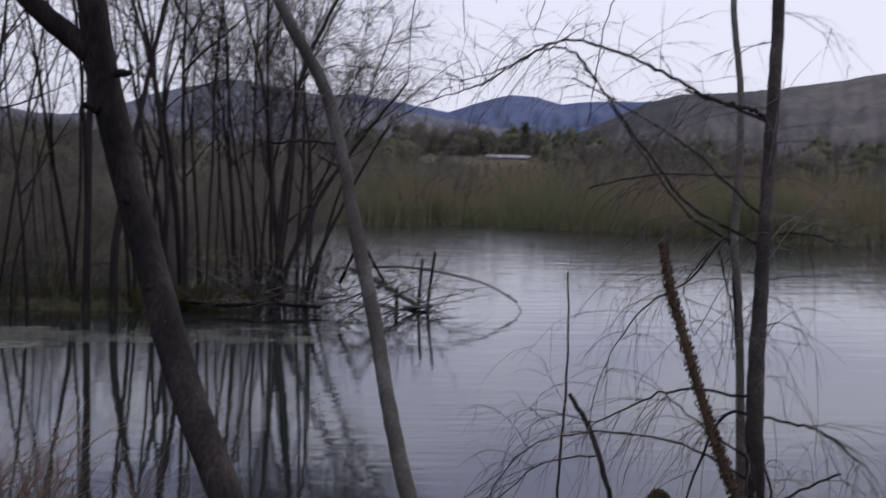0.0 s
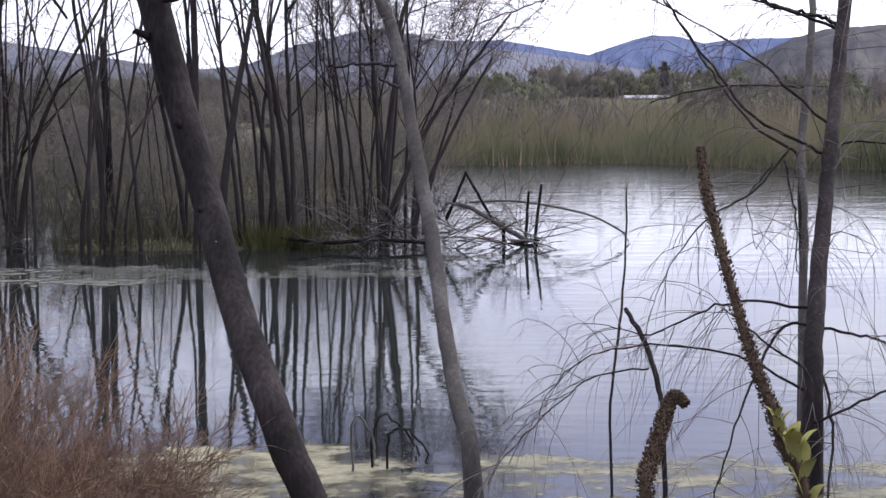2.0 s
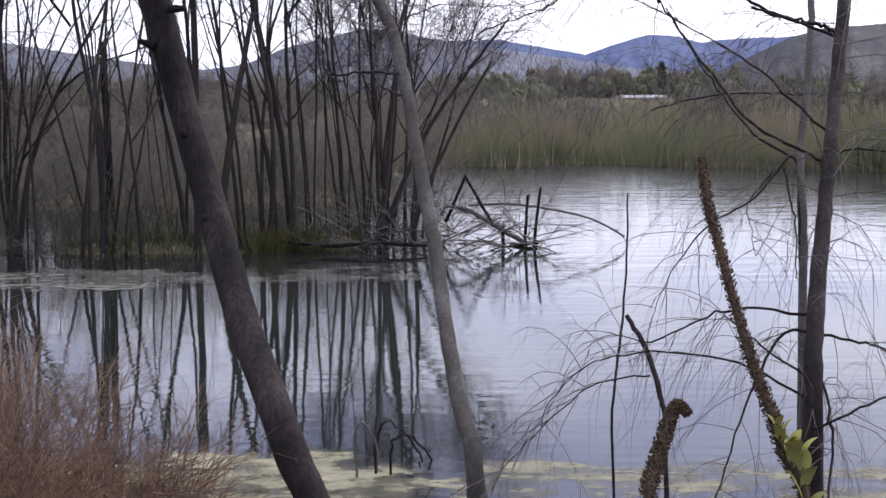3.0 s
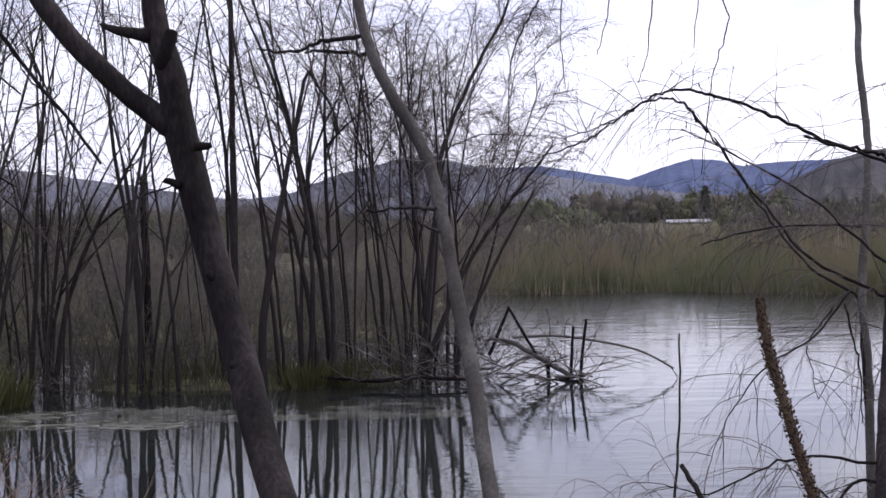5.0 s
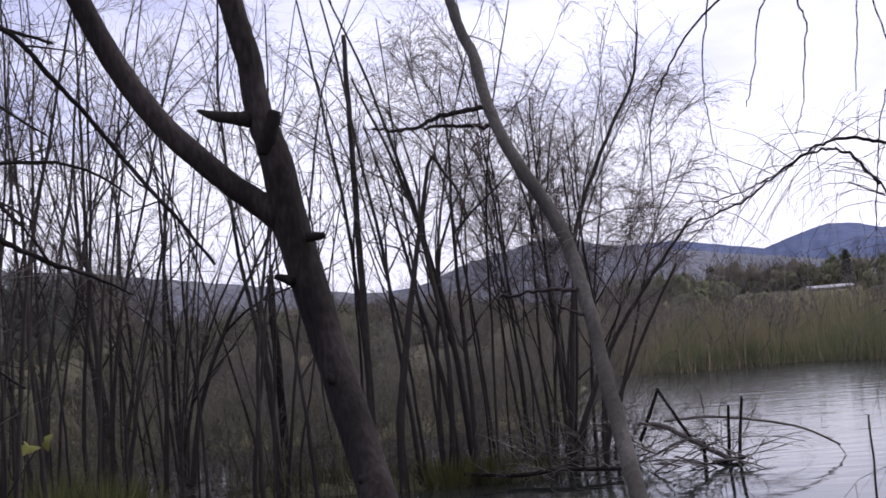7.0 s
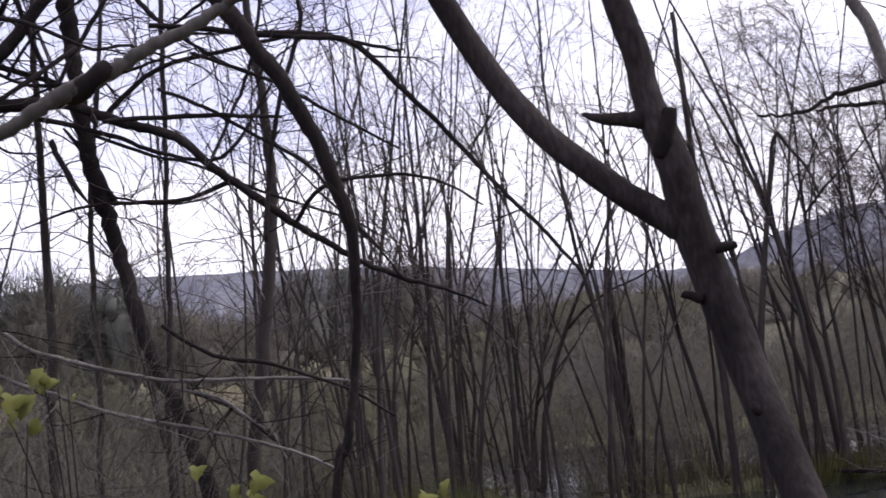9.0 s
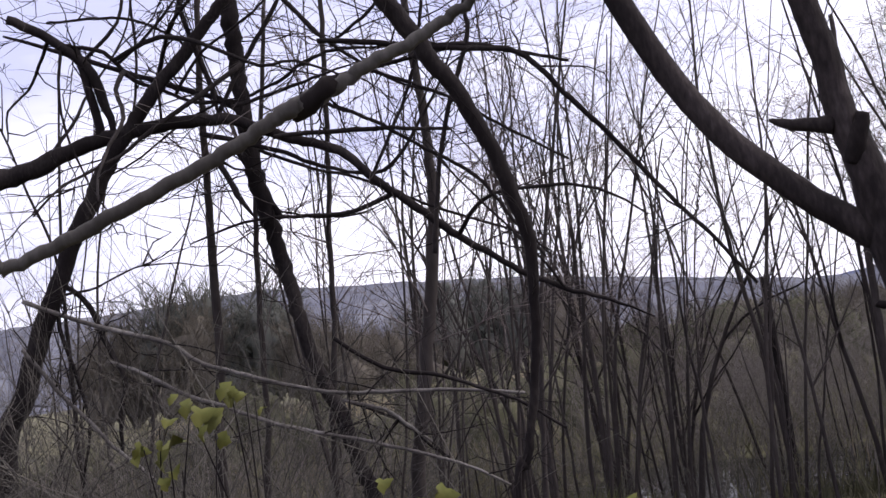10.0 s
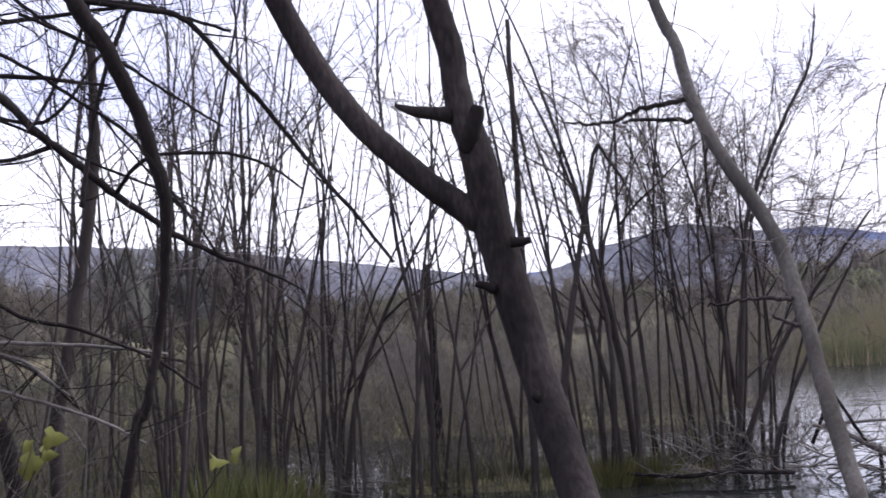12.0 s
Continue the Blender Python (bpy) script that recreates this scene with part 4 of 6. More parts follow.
HANG6 = [(0.844, 6.600, 3.160, 0.0050), (0.685, 6.600, 3.020, 0.0050), (0.553, 6.600, 2.902, 0.0050), (0.446, 6.600, 2.782, 0.0045), (0.367, 6.600, 2.636, 0.0040), (0.320, 6.600, 2.524, 0.0035), (0.295, 6.600, 2.361, 0.0028), (0.288, 6.600, 2.109, 0.0020)]
BROKEN = [(-2.433, 14.600, 1.444, 0.0370), (-2.437, 14.600, 2.281, 0.0340), (-2.425, 14.600, 3.119, 0.0300), (-2.419, 14.600, 4.017, 0.0260), (-2.418, 14.600, 4.581, 0.0220)]
HOOK = [(-2.161, 14.600, 0.654, 0.0440), (-2.043, 14.600, 1.422, 0.0350), (-1.858, 14.600, 2.353, 0.0260), (-1.691, 14.600, 3.091, 0.0180), (-1.624, 14.600, 3.278, 0.0170), (-1.551, 14.600, 3.164, 0.0150), (-1.394, 14.600, 2.889, 0.0130), (-1.315, 14.600, 2.620, 0.0100)]
LEANA = [(-0.453, 15.100, 0.267, 0.0333), (-0.131, 15.100, 1.056, 0.0260), (0.169, 15.100, 1.555, 0.0218), (0.542, 15.100, 2.051, 0.0166), (0.881, 15.100, 2.475, 0.0114)]
LEANB = [(-0.149, 15.100, 0.318, 0.0291), (0.035, 15.100, 0.790, 0.0218), (0.352, 15.100, 1.433, 0.0166), (0.686, 15.100, 2.014, 0.0114)]
TALLW = [(-0.513, 15.100, 0.322, 0.0333), (-0.348, 15.100, 1.929, 0.0281), (-0.263, 15.100, 2.519, 0.0239), (0.102, 15.100, 3.338, 0.0187), (0.404, 15.100, 3.889, 0.0146), (0.507, 15.100, 4.396, 0.0094)]
POST = [(-3.805, 16.500, 1.267, 0.0470), (-3.820, 16.500, 1.777, 0.0440), (-3.817, 16.500, 2.310, 0.0400)]
STICKA = [(1.032, 15.100, -0.102, 0.0198), (1.044, 15.100, 0.210, 0.0177), (1.068, 15.100, 0.563, 0.0146)]
STICKB = [(1.125, 15.100, -0.106, 0.0198), (1.160, 15.100, 0.268, 0.0177), (1.206, 15.100, 0.641, 0.0146)]
STICKC = [(0.792, 15.100, -0.103, 0.0218), (0.795, 15.100, 0.240, 0.0198)]
TRI1 = [(0.172, 15.100, 0.274, 0.0198), (0.286, 15.100, 0.530, 0.0177), (0.389, 15.100, 0.776, 0.0146)]
TRI2 = [(0.700, 15.100, 0.213, 0.0177), (0.544, 15.100, 0.489, 0.0177), (0.379, 15.100, 0.787, 0.0146)]
LOGA = [(1.037, 15.100, 0.033, 0.0247), (0.732, 15.100, 0.211, 0.0284), (0.416, 15.100, 0.400, 0.0247), (0.179, 15.100, 0.451, 0.0180)]
LOGB = [(1.197, 15.100, 0.030, 0.0090), (1.037, 15.100, 0.023, 0.0257), (0.606, 15.100, -0.065, 0.0257), (0.229, 15.100, -0.123, 0.0188)]
LOGC = [(-0.015, 14.600, 0.067, 0.0190), (-0.617, 14.600, 0.101, 0.0243), (-1.061, 14.600, 0.076, 0.0222), (-1.577, 14.600, 0.127, 0.0169)]
SPRAY = [(0.418, 15.100, 0.452, 0.0146), (0.856, 15.100, 0.467, 0.0146), (1.342, 15.100, 0.396, 0.0125), (1.775, 15.100, 0.286, 0.0125), (2.122, 15.100, 0.096, 0.0104)]

# ---- forked tree at the water's edge ----


def forked_tree():
    o = MAIN_TRUNK[0][:3]
    o = (o[0] + 0.08, o[1] - 0.1, -0.15)
    t = thing("forked_tree", o, "forked grey-brown tree leaning over the pond, with cut stubs", "tree")
    root = [(o[0] + 0.12, o[1] - 0.15, -0.45, 0.14), (o[0] + 0.05, o[1] - 0.06, -0.22, 0.095)]
    trunk = limb("trunk", root + MAIN_TRUNK[:-1] + MAIN_STEM[:1] + MAIN_STEM[2:], BARK, t, o, 20, 4, 0.0006, 0.02, 1)
    limb("limb", MAIN_LIMB, BARK, t, o, 18, 4, 0.0006, 0.02, 3)
    for i, (rows, bearer) in enumerate(((STUB_L, trunk), (STUB_R, trunk), (KNOB_R, trunk), (STUB_A, trunk))):
        limb("stub", rows, BARK_DARK, bearer, o, 10, 4, 0.001, 0.12, 10 + i)
    for name, mat, z, turn, size in (("knot", BARK_DARK, 1.52, -0.35, 0.026), ("knot", BARK_DARK, 1.16, -0.5, 0.018), ("cut_scar", BLEACHED, 1.03, 0.05, 0.011), ("knot", BARK_DARK, 0.55, 0.5, 0.016), ("cut_scar", BARK_PALE, 0.72, 0.45, 0.009)):
        k = next(i for i, r in enumerate(MAIN_TRUNK) if r[2] >= z)
        a, b = Vector(MAIN_TRUNK[k - 1][:3]), Vector(MAIN_TRUNK[k][:3])
        c = a.lerp(b, (z - a.z) / (b.z - a.z))
        face = Vector((math.sin(turn), -math.cos(turn), 0.1))
        q, along_trunk = c + face * 0.060, (b - a).normalized()
        s = Shape(o)
        s.tube([q - along_trunk * size, q - along_trunk * size * 0.5 + face * 0.004, q + face * 0.007, q + along_trunk * size * 0.5 + face * 0.004, q + along_trunk * size], [size * 0.15, size * 0.55, size * 0.7, size * 0.5, size * 0.15], 9)
        s.make(name, mat, trunk)
    return t


def thin_tree():
    o = (THIN[1][0] + 0.02, THIN[1][1], -0.3)
    t = thing("leaning_sapling", o, "slender pale grey sapling leaning out of the shallow water", "tree")
    rows = [(o[0] + 0.02, o[1], -0.5, 0.055)] + THIN[1:]
    limb("trunk", rows, BARK_PALE, t, o, 12, 6, 0.001, 0.03, 5)
    for i, r in enumerate((THIN_B1, THIN_B2, THIN_B3, THIN_B4)):
        limb("branch", r, BARK, t, o, 6, 5, 0.004, 0.0, 20 + i)
    s, rng = Shape(o), random.Random(21)
    for _ in range(9):
        k = rng.uniform(0.45, 0.98)
        p, d, r = along(rows, k)
        twigs(s, p, Vector((rng.gauss(0, 1), rng.gauss(0, 0.6), rng.gauss(0.5, 0.4))), rng.uniform(0.15, 0.45), 0.004, 1, rng, 0.05, 3, 0.6, 4, 3, 0.25)
    tagged(s.make("twig_haze", TWIG, t), kind="stuff")
    return t


def drooping_tree():
    o = (RT_A[1][0], RT_A[1][1], -0.3)
    t = thing("drooping_tree", o, "bare twin-stemmed tree with arching branches and hanging twigs", "tree")
    limb("trunk", [(o[0], o[1], -0.5, 0.07)] + RT_A[1:], BARK, t, o, 14, 6, 0.002, 0.06, 6)
    limb("trunk", [(RT_B[0][0], RT_B[0][1], -0.5, 0.035)] + RT_B[1:], BARK_PALE, t, o, 10, 6, 0.002, 0.05, 7)
    boughs = (ARCH, ARCH2, RB1, RB2, RB3, RB4, RB5, RB6, RB7, RB8, RB9, RB10, RB11, RB12, RB13, RB14, RB15, RB16, RB17)
    for i, r in enumerate(boughs):
        limb("branch", [(x, y, z, w * 0.68) for x, y, z, w in r], BARK_DARK, t, o, 6, 5, 0.004, 0.0, 30 + i)
    s, rng = Shape(o), random.Random(33)
    for r in boughs:
        for _ in range(14):
            p, d, w = along(r, rng.uniform(0.15, 1.0))
            e = d * rng.uniform(0.2, 1.0) + Vector((rng.gauss(0, 0.6), rng.gauss(0, 0.5), rng.gauss(0.05, 0.5)))
            twigs(s, p, e, rng.uniform(0.2, 0.75), 0.0024, 1, rng, 0.5, 3, 0.5, 5)
    for _ in range(34):
        p, d, w = along(ARCH, rng.uniform(0.2, 1.0))
        twigs(s, p, d * -0.3 + Vector((rng.gauss(-0.3, 0.5), rng.gauss(0, 0.4), rng.gauss(0.6, 0.3))), rng.uniform(0.15, 0.45), 0.0026, 1, rng, 0.15, 3, 0.5)
    for i, r in enumerate((HANG1, HANG2, HANG3, HANG4, HANG5, HANG6)):
        limb("hanging_twig", r, BARK_DARK, t, o, 5, 5, 0.003, 0.0, 80 + i)
    crest = [(2.26, 6.2, 2.9, 0.025), (2.1, 6.3, 3.3, 0.02), (1.7, 6.5, 3.42, 0.012), (1.2, 6.7, 3.38, 0.008), (0.5, 6.8, 3.25, 0.004)]
    limb("branch", crest, BARK_DARK, t, o, 6, 5, 0.004, 0.0, 55)
    for _ in range(24):
        p, d, w = along(RT_A, rng.uniform(0.3, 1.0))
        twigs(s, p, Vector((rng.gauss(0.2, 1), rng.gauss(0, 0.6), rng.gauss(0.3, 0.4))), rng.uniform(0.25, 0.8), 0.0035, 1, rng, 0.3, 4, 0.55)
    tagged(s.make("twig_haze", TWIG, t), kind="stuff")
    return t


forked_tree()
thin_tree()
drooping_tree()

# ---- dead stalks on the near bank ----


def mullein(rows, label, leafy, seed):
    o = (rows[0][0], rows[0][1], ground_height(rows[0][0], rows[0][1]))
    t = thing("mullein_stalk", o, label, "dead plant")
    rng = random.Random(seed)
    foot = [(o[0] + 0.03, o[1], o[2] - 0.05, rows[0][3] * 0.6)]
    core = foot + [(x, y, z, r * 0.6) for x, y, z, r in rows]
    limb("stalk", core, SEED, t, o, 8, 5, 0.001, 0.05, seed)
    s = Shape(o)
    full = [(*foot[0][:3], rows[0][3])] + rows
    for _ in range(3600):
        k = rng.uniform(0.0, 1.0)
        p, d, r = along(full, k)
        a = Vector((rng.gauss(0, 1), rng.gauss(0, 1), rng.gauss(0, 1)))
        a = (a - d * a.dot(d)).normalized()
        q = p + a * r * rng.uniform(0.45, 0.98)
        g = rng.uniform(0.0017, 0.0034)
        s.tube([q - a * g, q, q + a * g + d * g * 0.8, q + a * g * 1.7 + d * g * 1.6], [g * 0.5, g, g * 0.8, g * 0.2], 4)
    tagged(s.make("seed_head", SEED, t), kind="stuff")
    if leafy:
        for i in range(24):
            a = 2.4 * i + rng.uniform(-0.3, 0.3)
            start = along(full, 0.014 * i)[0]
            outward = Vector((math.cos(a), math.sin(a), 0))
            leaf, length, wide = Shape(o), (0.27 - 0.008 * i) * rng.uniform(0.8, 1.15), (0.046 - 0.0014 * i) * rng.uniform(0.8, 1.1)
            across = Vector((-outward.y, outward.x, 0))
            for j in range(7):
                u = j / 6
                c = start + outward * length * u * (0.22 + 0.16 * u) + Vector((0, 0, length * (1.05 * u - 0.42 * u * u)))
                w = wide * math.sin(math.pi * min(u * 0.9 + 0.1, 1.0)) + 0.002
                for b, h in ((-1, 0.25), (0, 0), (1, 0.25)):
                    q = c + across * w * b + Vector((0, 0, h * w)) - leaf.o
                    leaf.v.append((q.x, q.y, q.z))
            for j in range(6):
                for b in range(2):
                    q = j * 3 + b
                    leaf.f.append((q, q + 1, q + 4, q + 3))
            leaf.make("leaf", MULLEIN_LEAF, t)
    return t


mullein(MUL1, "tall dry brown mullein stalk with green leaves at its foot", True, 41)
mullein(MUL2, "short dry mullein stalk with a hooked tip", False, 42)


def dead_stem(rows, label, mat, seed):
    o = (rows[0][0], rows[0][1], -0.4)
    t = thing("dead_stem", o, label, "dead stalk")
    limb("stem", [(rows[0][0], rows[0][1], -0.5, rows[0][3])] + rows[1:], mat, t, o, 7, 6, 0.002, 0.05, seed)
    return t


dead_stem(DEAD, "black bent dead stem standing in the shallows", BARK_DARK, 43)
dead_stem(TALL, "thin upright bare stem standing in the shallows", BARK_DARK, 44)


def bent_reed(x, y, h, lean, label, mat, seed):
    rows = [(x, y, -0.3, 0.007), (x + 0.02 * lean, y, h * 0.5, 0.006), (x + 0.08 * lean, y, h, 0.0055), (x + 0.24 * lean, y + 0.02, h * 0.93, 0.005), (x + 0.40 * lean, y + 0.03, h * 0.45, 0.0045), (x + 0.41 * lean, y + 0.03, h * 0.1, 0.004)]
    o = (x, y, -0.2)
    t = thing("bent_reed", o, label, "dead reed", "bent reeds in the shallows")
    limb("stem", rows, mat, t, o, 6, 4, 0.006, 0.0, seed)


bent_reed(-0.25, 5.5, 0.24, 0.25, "pale broken reed bent over into the water", DEADWOOD, 61)
bent_reed(-0.17, 5.55, 0.22, 0.5, "dark broken reed bent over into the water", BARK_DARK, 62)
bent_reed(-0.10, 5.52, 0.18, 0.45, "dark broken reed bent over into the water", BARK_DARK, 63)

# ---- floating algae ----


def algae_mat(label, region, cell, seed, cover, edge_of=None, skin=1.0, mat=ALGAE):
    """A ragged skin of scum: small cells kept where a patchy field is thick enough."""
    rng = random.Random(seed)
    x0, x1, y0, y1 = region
    nx, ny = int((x1 - x0) / cell), int((y1 - y0) / (cell * 1.3))
    ids, s, thick = {}, Shape((0, 0, 0)), []

    def depth(x, y):
        rim = min((x - x0) / 0.6, (x1 - x) / 0.6, (y - y0) / 0.3, (y1 - y) / 0.45, 1.0)
        if edge_of:
            rim = min(rim, edge_of(x, y))
        n = noise.noise(Vector((x * 0.9, y * 1.7, seed))) + 0.6 * noise.noise(Vector((x * 3.1, y * 5.0, seed + 3))) + 0.45 * noise.noise(Vector((x * 11, y * 15, seed + 5))) + 0.2 * noise.noise(Vector((x * 29, y * 37, seed + 8)))
        return n + 0.9 * rim - 0.9 + cover

    def corner(i, j):
        if (i, j) not in ids:
            x, y = x0 + (i + rng.uniform(-0.35, 0.35)) * cell, y0 + (j + rng.uniform(-0.35, 0.35)) * cell * 1.3
            ids[(i, j)] = len(s.v)
            s.v.append((x, y, 0.0015))
            thick.append(min(max(depth(x, y) * 2.2, 0.0), 1.0) * skin)
        return ids[(i, j)]

    for i in range(nx):
        for j in range(ny):
            x, y = x0 + (i + 0.5) * cell, y0 + (j + 0.5) * cell * 1.3
            if depth(x, y) > -0.04:
                s.f.append((corner(i, j), corner(i + 1, j), corner(i + 1, j + 1), corner(i, j + 1)))
    ob = s.make("algae_mat", mat)
    ob.data.attributes.new("thickness", "FLOAT", "POINT").data.foreach_set("value", thick)
    tagged(ob, label, "algae", kind="stuff")


def near_edge(x, y):
    return (6.2 - 0.40 * max(x + 0.95, 0) - 0.5 * max(x - 0.3, 0) + 0.3 * noise.noise(Vector((x * 1.7, 3, 1))) + 0.15 * noise.noise(Vector((x * 6, 4, 1))) - y) / 0.7


algae_mat("yellow-green algae scum floating along the near shore", (-2.8, 1.1, 3.4, 6.4), 0.012, 71, 0.50, near_edge)
algae_mat("broken yellow-green algae scum on the near water", (0.2, 3.2, 3.4, 5.9), 0.012, 72, 0.26)
algae_mat("pale algae scum drifting before the willow spit", (-5.6, -2.2, 11.6, 13.4), 0.022, 73, 0.26, None, 0.8, GREY_SCUM)
algae_mat("thin grey film of algae on the open water", (-4.0, 0.4, 12.0, 13.6), 0.022, 74, 0.22, None, 0.55, GREY_SCUM)

# ---- russet bush on the near bank ----


def russet_bush(x, y, w, h, count, seed):
    z = max(ground_height(x, y), 0) - 0.03
    t = thing("russet_bush", (x, y, z), "russet-brown dry twiggy bush on the bank", "bush", "russet bushes")
    rng = random.Random(seed)
    branches = [Shape((x, y, z)) for _ in range(6)]
    for i in range(count):
        s = branches[i % 6]
        a, q = rng.uniform(0, 2 * math.pi), rng.random() ** 0.6
        p = Vector((x + math.cos(a) * w * 0.45 * q, y + math.sin(a) * w * 0.45 * q, z))
        e = Vector((math.cos(a) * q * 0.75, math.sin(a) * q * 0.75, 1.0))
        twigs(s, p, e, h * rng.uniform(0.45, 1.05) * (1.05 - 0.45 * q * q), 0.0042, 2, rng, 0.03, 5, 0.5, 3, 3, 0.2)
    for s in branches:
        tagged(s.make("branch", RUSSET, t), kind="stuff")


russet_bush(-1.50, 4.45, 0.95, 0.72, 150, 81)
russet_bush(-1.12, 4.5, 0.75, 0.50, 110, 82)
russet_bush(-2.0, 4.8, 1.0, 0.78, 130, 83)
russet_bush(-0.80, 4.35, 0.45, 0.24, 50, 84)
russet_bush(-1.3, 4.0, 0.8, 0.5, 90, 85)

# ---- willow spit ----


def willow(x, y, stems, height, label, seed, lean=(0, 0), fan=0.10, bushy=6, group="willows on the spit", thick=0.026, droop=0.10, sides=1.7, fine=0.0029, low=0.30):
    """A bare many-stemmed willow: each stem a part, its side branches and fine twigs a crown."""
    z = max(ground_height(x, y), -0.05) - 0.1
    t = thing("willow", (x, y, z), label, "willow", group)
    rng = random.Random(seed)
    crown, side = Shape((x, y, z)), Shape((x, y, z))
    for i in range(stems):
        a = rng.uniform(0, 2 * math.pi)
        h = height * rng.uniform(0.62, 1.08)
        out2 = Vector((math.cos(a), math.sin(a) * 0.7, 0))
        d = (out2 * fan * rng.uniform(-0.2, 0.9) + Vector((lean[0], lean[1], 1.0))).normalized()
        p = Vector((x, y, z)) + out2 * rng.uniform(0.08, 0.34)
        r0 = thick * rng.choice((0.35, 0.45, 0.6, 0.8, 1.0))
        turn = out2 * fan * rng.uniform(-0.1, 0.45) + Vector((rng.gauss(0, 0.025), 0, 0.02))
        rows = []
        for k in range(8):
            u = k / 7
            rows.append((p.x, p.y, p.z, r0 * (1 - 0.82 * u) + 0.002))
            d = (d + turn + Vector((rng.gauss(0, 0.055), rng.gauss(0, 0.05), 0.0))).normalized()
            p = p + d * (h / 7)
        limb("stem", rows, WILLOW, t, (x, y, z), 7, 3, 0.003, 0.0, seed * 100 + i)
        for k in range(int(h * sides)):
            u = rng.uniform(low, 0.97)
            q, e, w = along(rows, u)
            b = rng.uniform(0, 2 * math.pi)
            f = (e + Vector((math.cos(b), math.sin(b) * 0.8, 0.0)) * rng.uniform(0.35, 0.75)).normalized()
            n = h * (1.05 - 0.7 * u) * rng.choice((0.22, 0.28, 0.34, 0.42, 0.62))
            share = 0.5 if n < 0.5 * h * (1.05 - 0.7 * u) else 0.78
            bend = Vector((rng.gauss(0, 0.05), rng.gauss(0, 0.05), rng.uniform(-droop, 0.05)))
            line = []
            for j in range(6):
                line.append((q.x, q.y, q.z, max(w * share * (1 - 0.15 * j), 0.0026)))
                f = (f + bend + Vector((rng.gauss(0, 0.15), rng.gauss(0, 0.15), rng.gauss(0, 0.12)))).normalized()
                q = q + f * (n / 5)
            side.tube([Vector(v[:3]) for v in line], [v[3] for v in line], 4, closed=False)
            for _ in range(max(int(bushy * n), 2)):
                c, g, v = along(line, rng.uniform(0.15, 1.0))
                twigs(crown, c, g + Vector((rng.gauss(0, 0.5), rng.gauss(0, 0.5), rng.gauss(0.05, 0.4))), rng.uniform(0.18, 0.55), fine, 1, rng, droop * 1.6, 4, 0.6, 4, 3, 0.34)
    tagged(side.make("side_growth", WILLOW, t), kind="stuff")
    tagged(crown.make("crown", TWIG, t), kind="stuff")
    return t


W1 = "bare grey-brown willow with many upright stems"
for i, (x, y, n, h) in enumerate(((-1.95, 14.7, 6, 5.6), (-1.35, 15, 6, 5.4), (-2.7, 14.9, 4, 5.8), (-0.8, 15.2, 6, 5), (-3.5, 14.6, 4, 5.8), (-4.3, 14.4, 4, 6), (-5.1, 14.3, 5, 5.8), (-0.3, 15.6, 5, 4.4), (-5.9, 14.6, 5, 5.8), (-6.8, 14.3, 5, 5.6))):
    willow(x, y, n - (i < 4), h, W1, 100 + i, fan=0.06, sides=1.5, thick=0.040 if i < 2 else 0.028)
willow(-5.71, 16.3, 8, 5.6, "dense dark clump of bare willow stems at the water", 118, (0.03, 0), 0.12, 6, thick=0.042)
willow(-4.75, 15.3, 10, 5.2, "dense dark clump of bare willow stems at the water", 119, (-0.02, 0), 0.07, 9, thick=0.036, sides=1.9, low=0.12)
HAZY = "bare willow with a dense rounded haze of fine twigs"
willow(-0.75, 15.9, 6, 4.5, HAZY, 120, (0.05, 0.02), 0.08, 20, droop=0.16, sides=4.2, thick=0.022, fine=0.0031, low=0.48)
willow(-0.40, 16.2, 5, 4.1, HAZY, 121, (0.06, 0.02), 0.08, 20, droop=0.18, sides=4.2, thick=0.020, fine=0.0031, low=0.48)
willow(-1.25, 15.8, 5, 4.6, HAZY, 122, (0.02, 0.02), 0.08, 17, droop=0.14, sides=3.8, thick=0.022, fine=0.0031, low=0.48)


def single_stem(rows, label, seed, bushy):
    o = (rows[0][0], rows[0][1], -0.15)
    t = thing("willow_sapling", o, label, "willow", "single willow saplings")
    limb("stem", [(rows[0][0] - 0.03, rows[0][1], -0.3, rows[0][3] * 1.1)] + rows, WILLOW, t, o, 9, 5, 0.004, 0.04, seed)
    s, rng = Shape(o), random.Random(seed)
    for _ in range(bushy):
        p, d, w = along(rows, rng.uniform(0.3, 1.0))
        twigs(s, p, d + Vector((rng.gauss(0, 0.6), rng.gauss(0, 0.5), rng.gauss(0.1, 0.3))), rng.uniform(0.2, 0.7), 0.006, 1, rng, 0.03, 3)
    if bushy:
        tagged(s.make("twig_haze", TWIG, t), kind="stuff")


single_stem(BROKEN, "tall broken-topped willow stem", 131, 8)
single_stem(HOOK, "willow stem with a snapped, hooked top", 132, 6)
single_stem(LEANA, "long willow shoot leaning over the water", 133, 12)
single_stem(LEANB, "slender willow shoot leaning over the water", 134, 10)
single_stem(TALLW, "tall curved willow shoot", 135, 18)


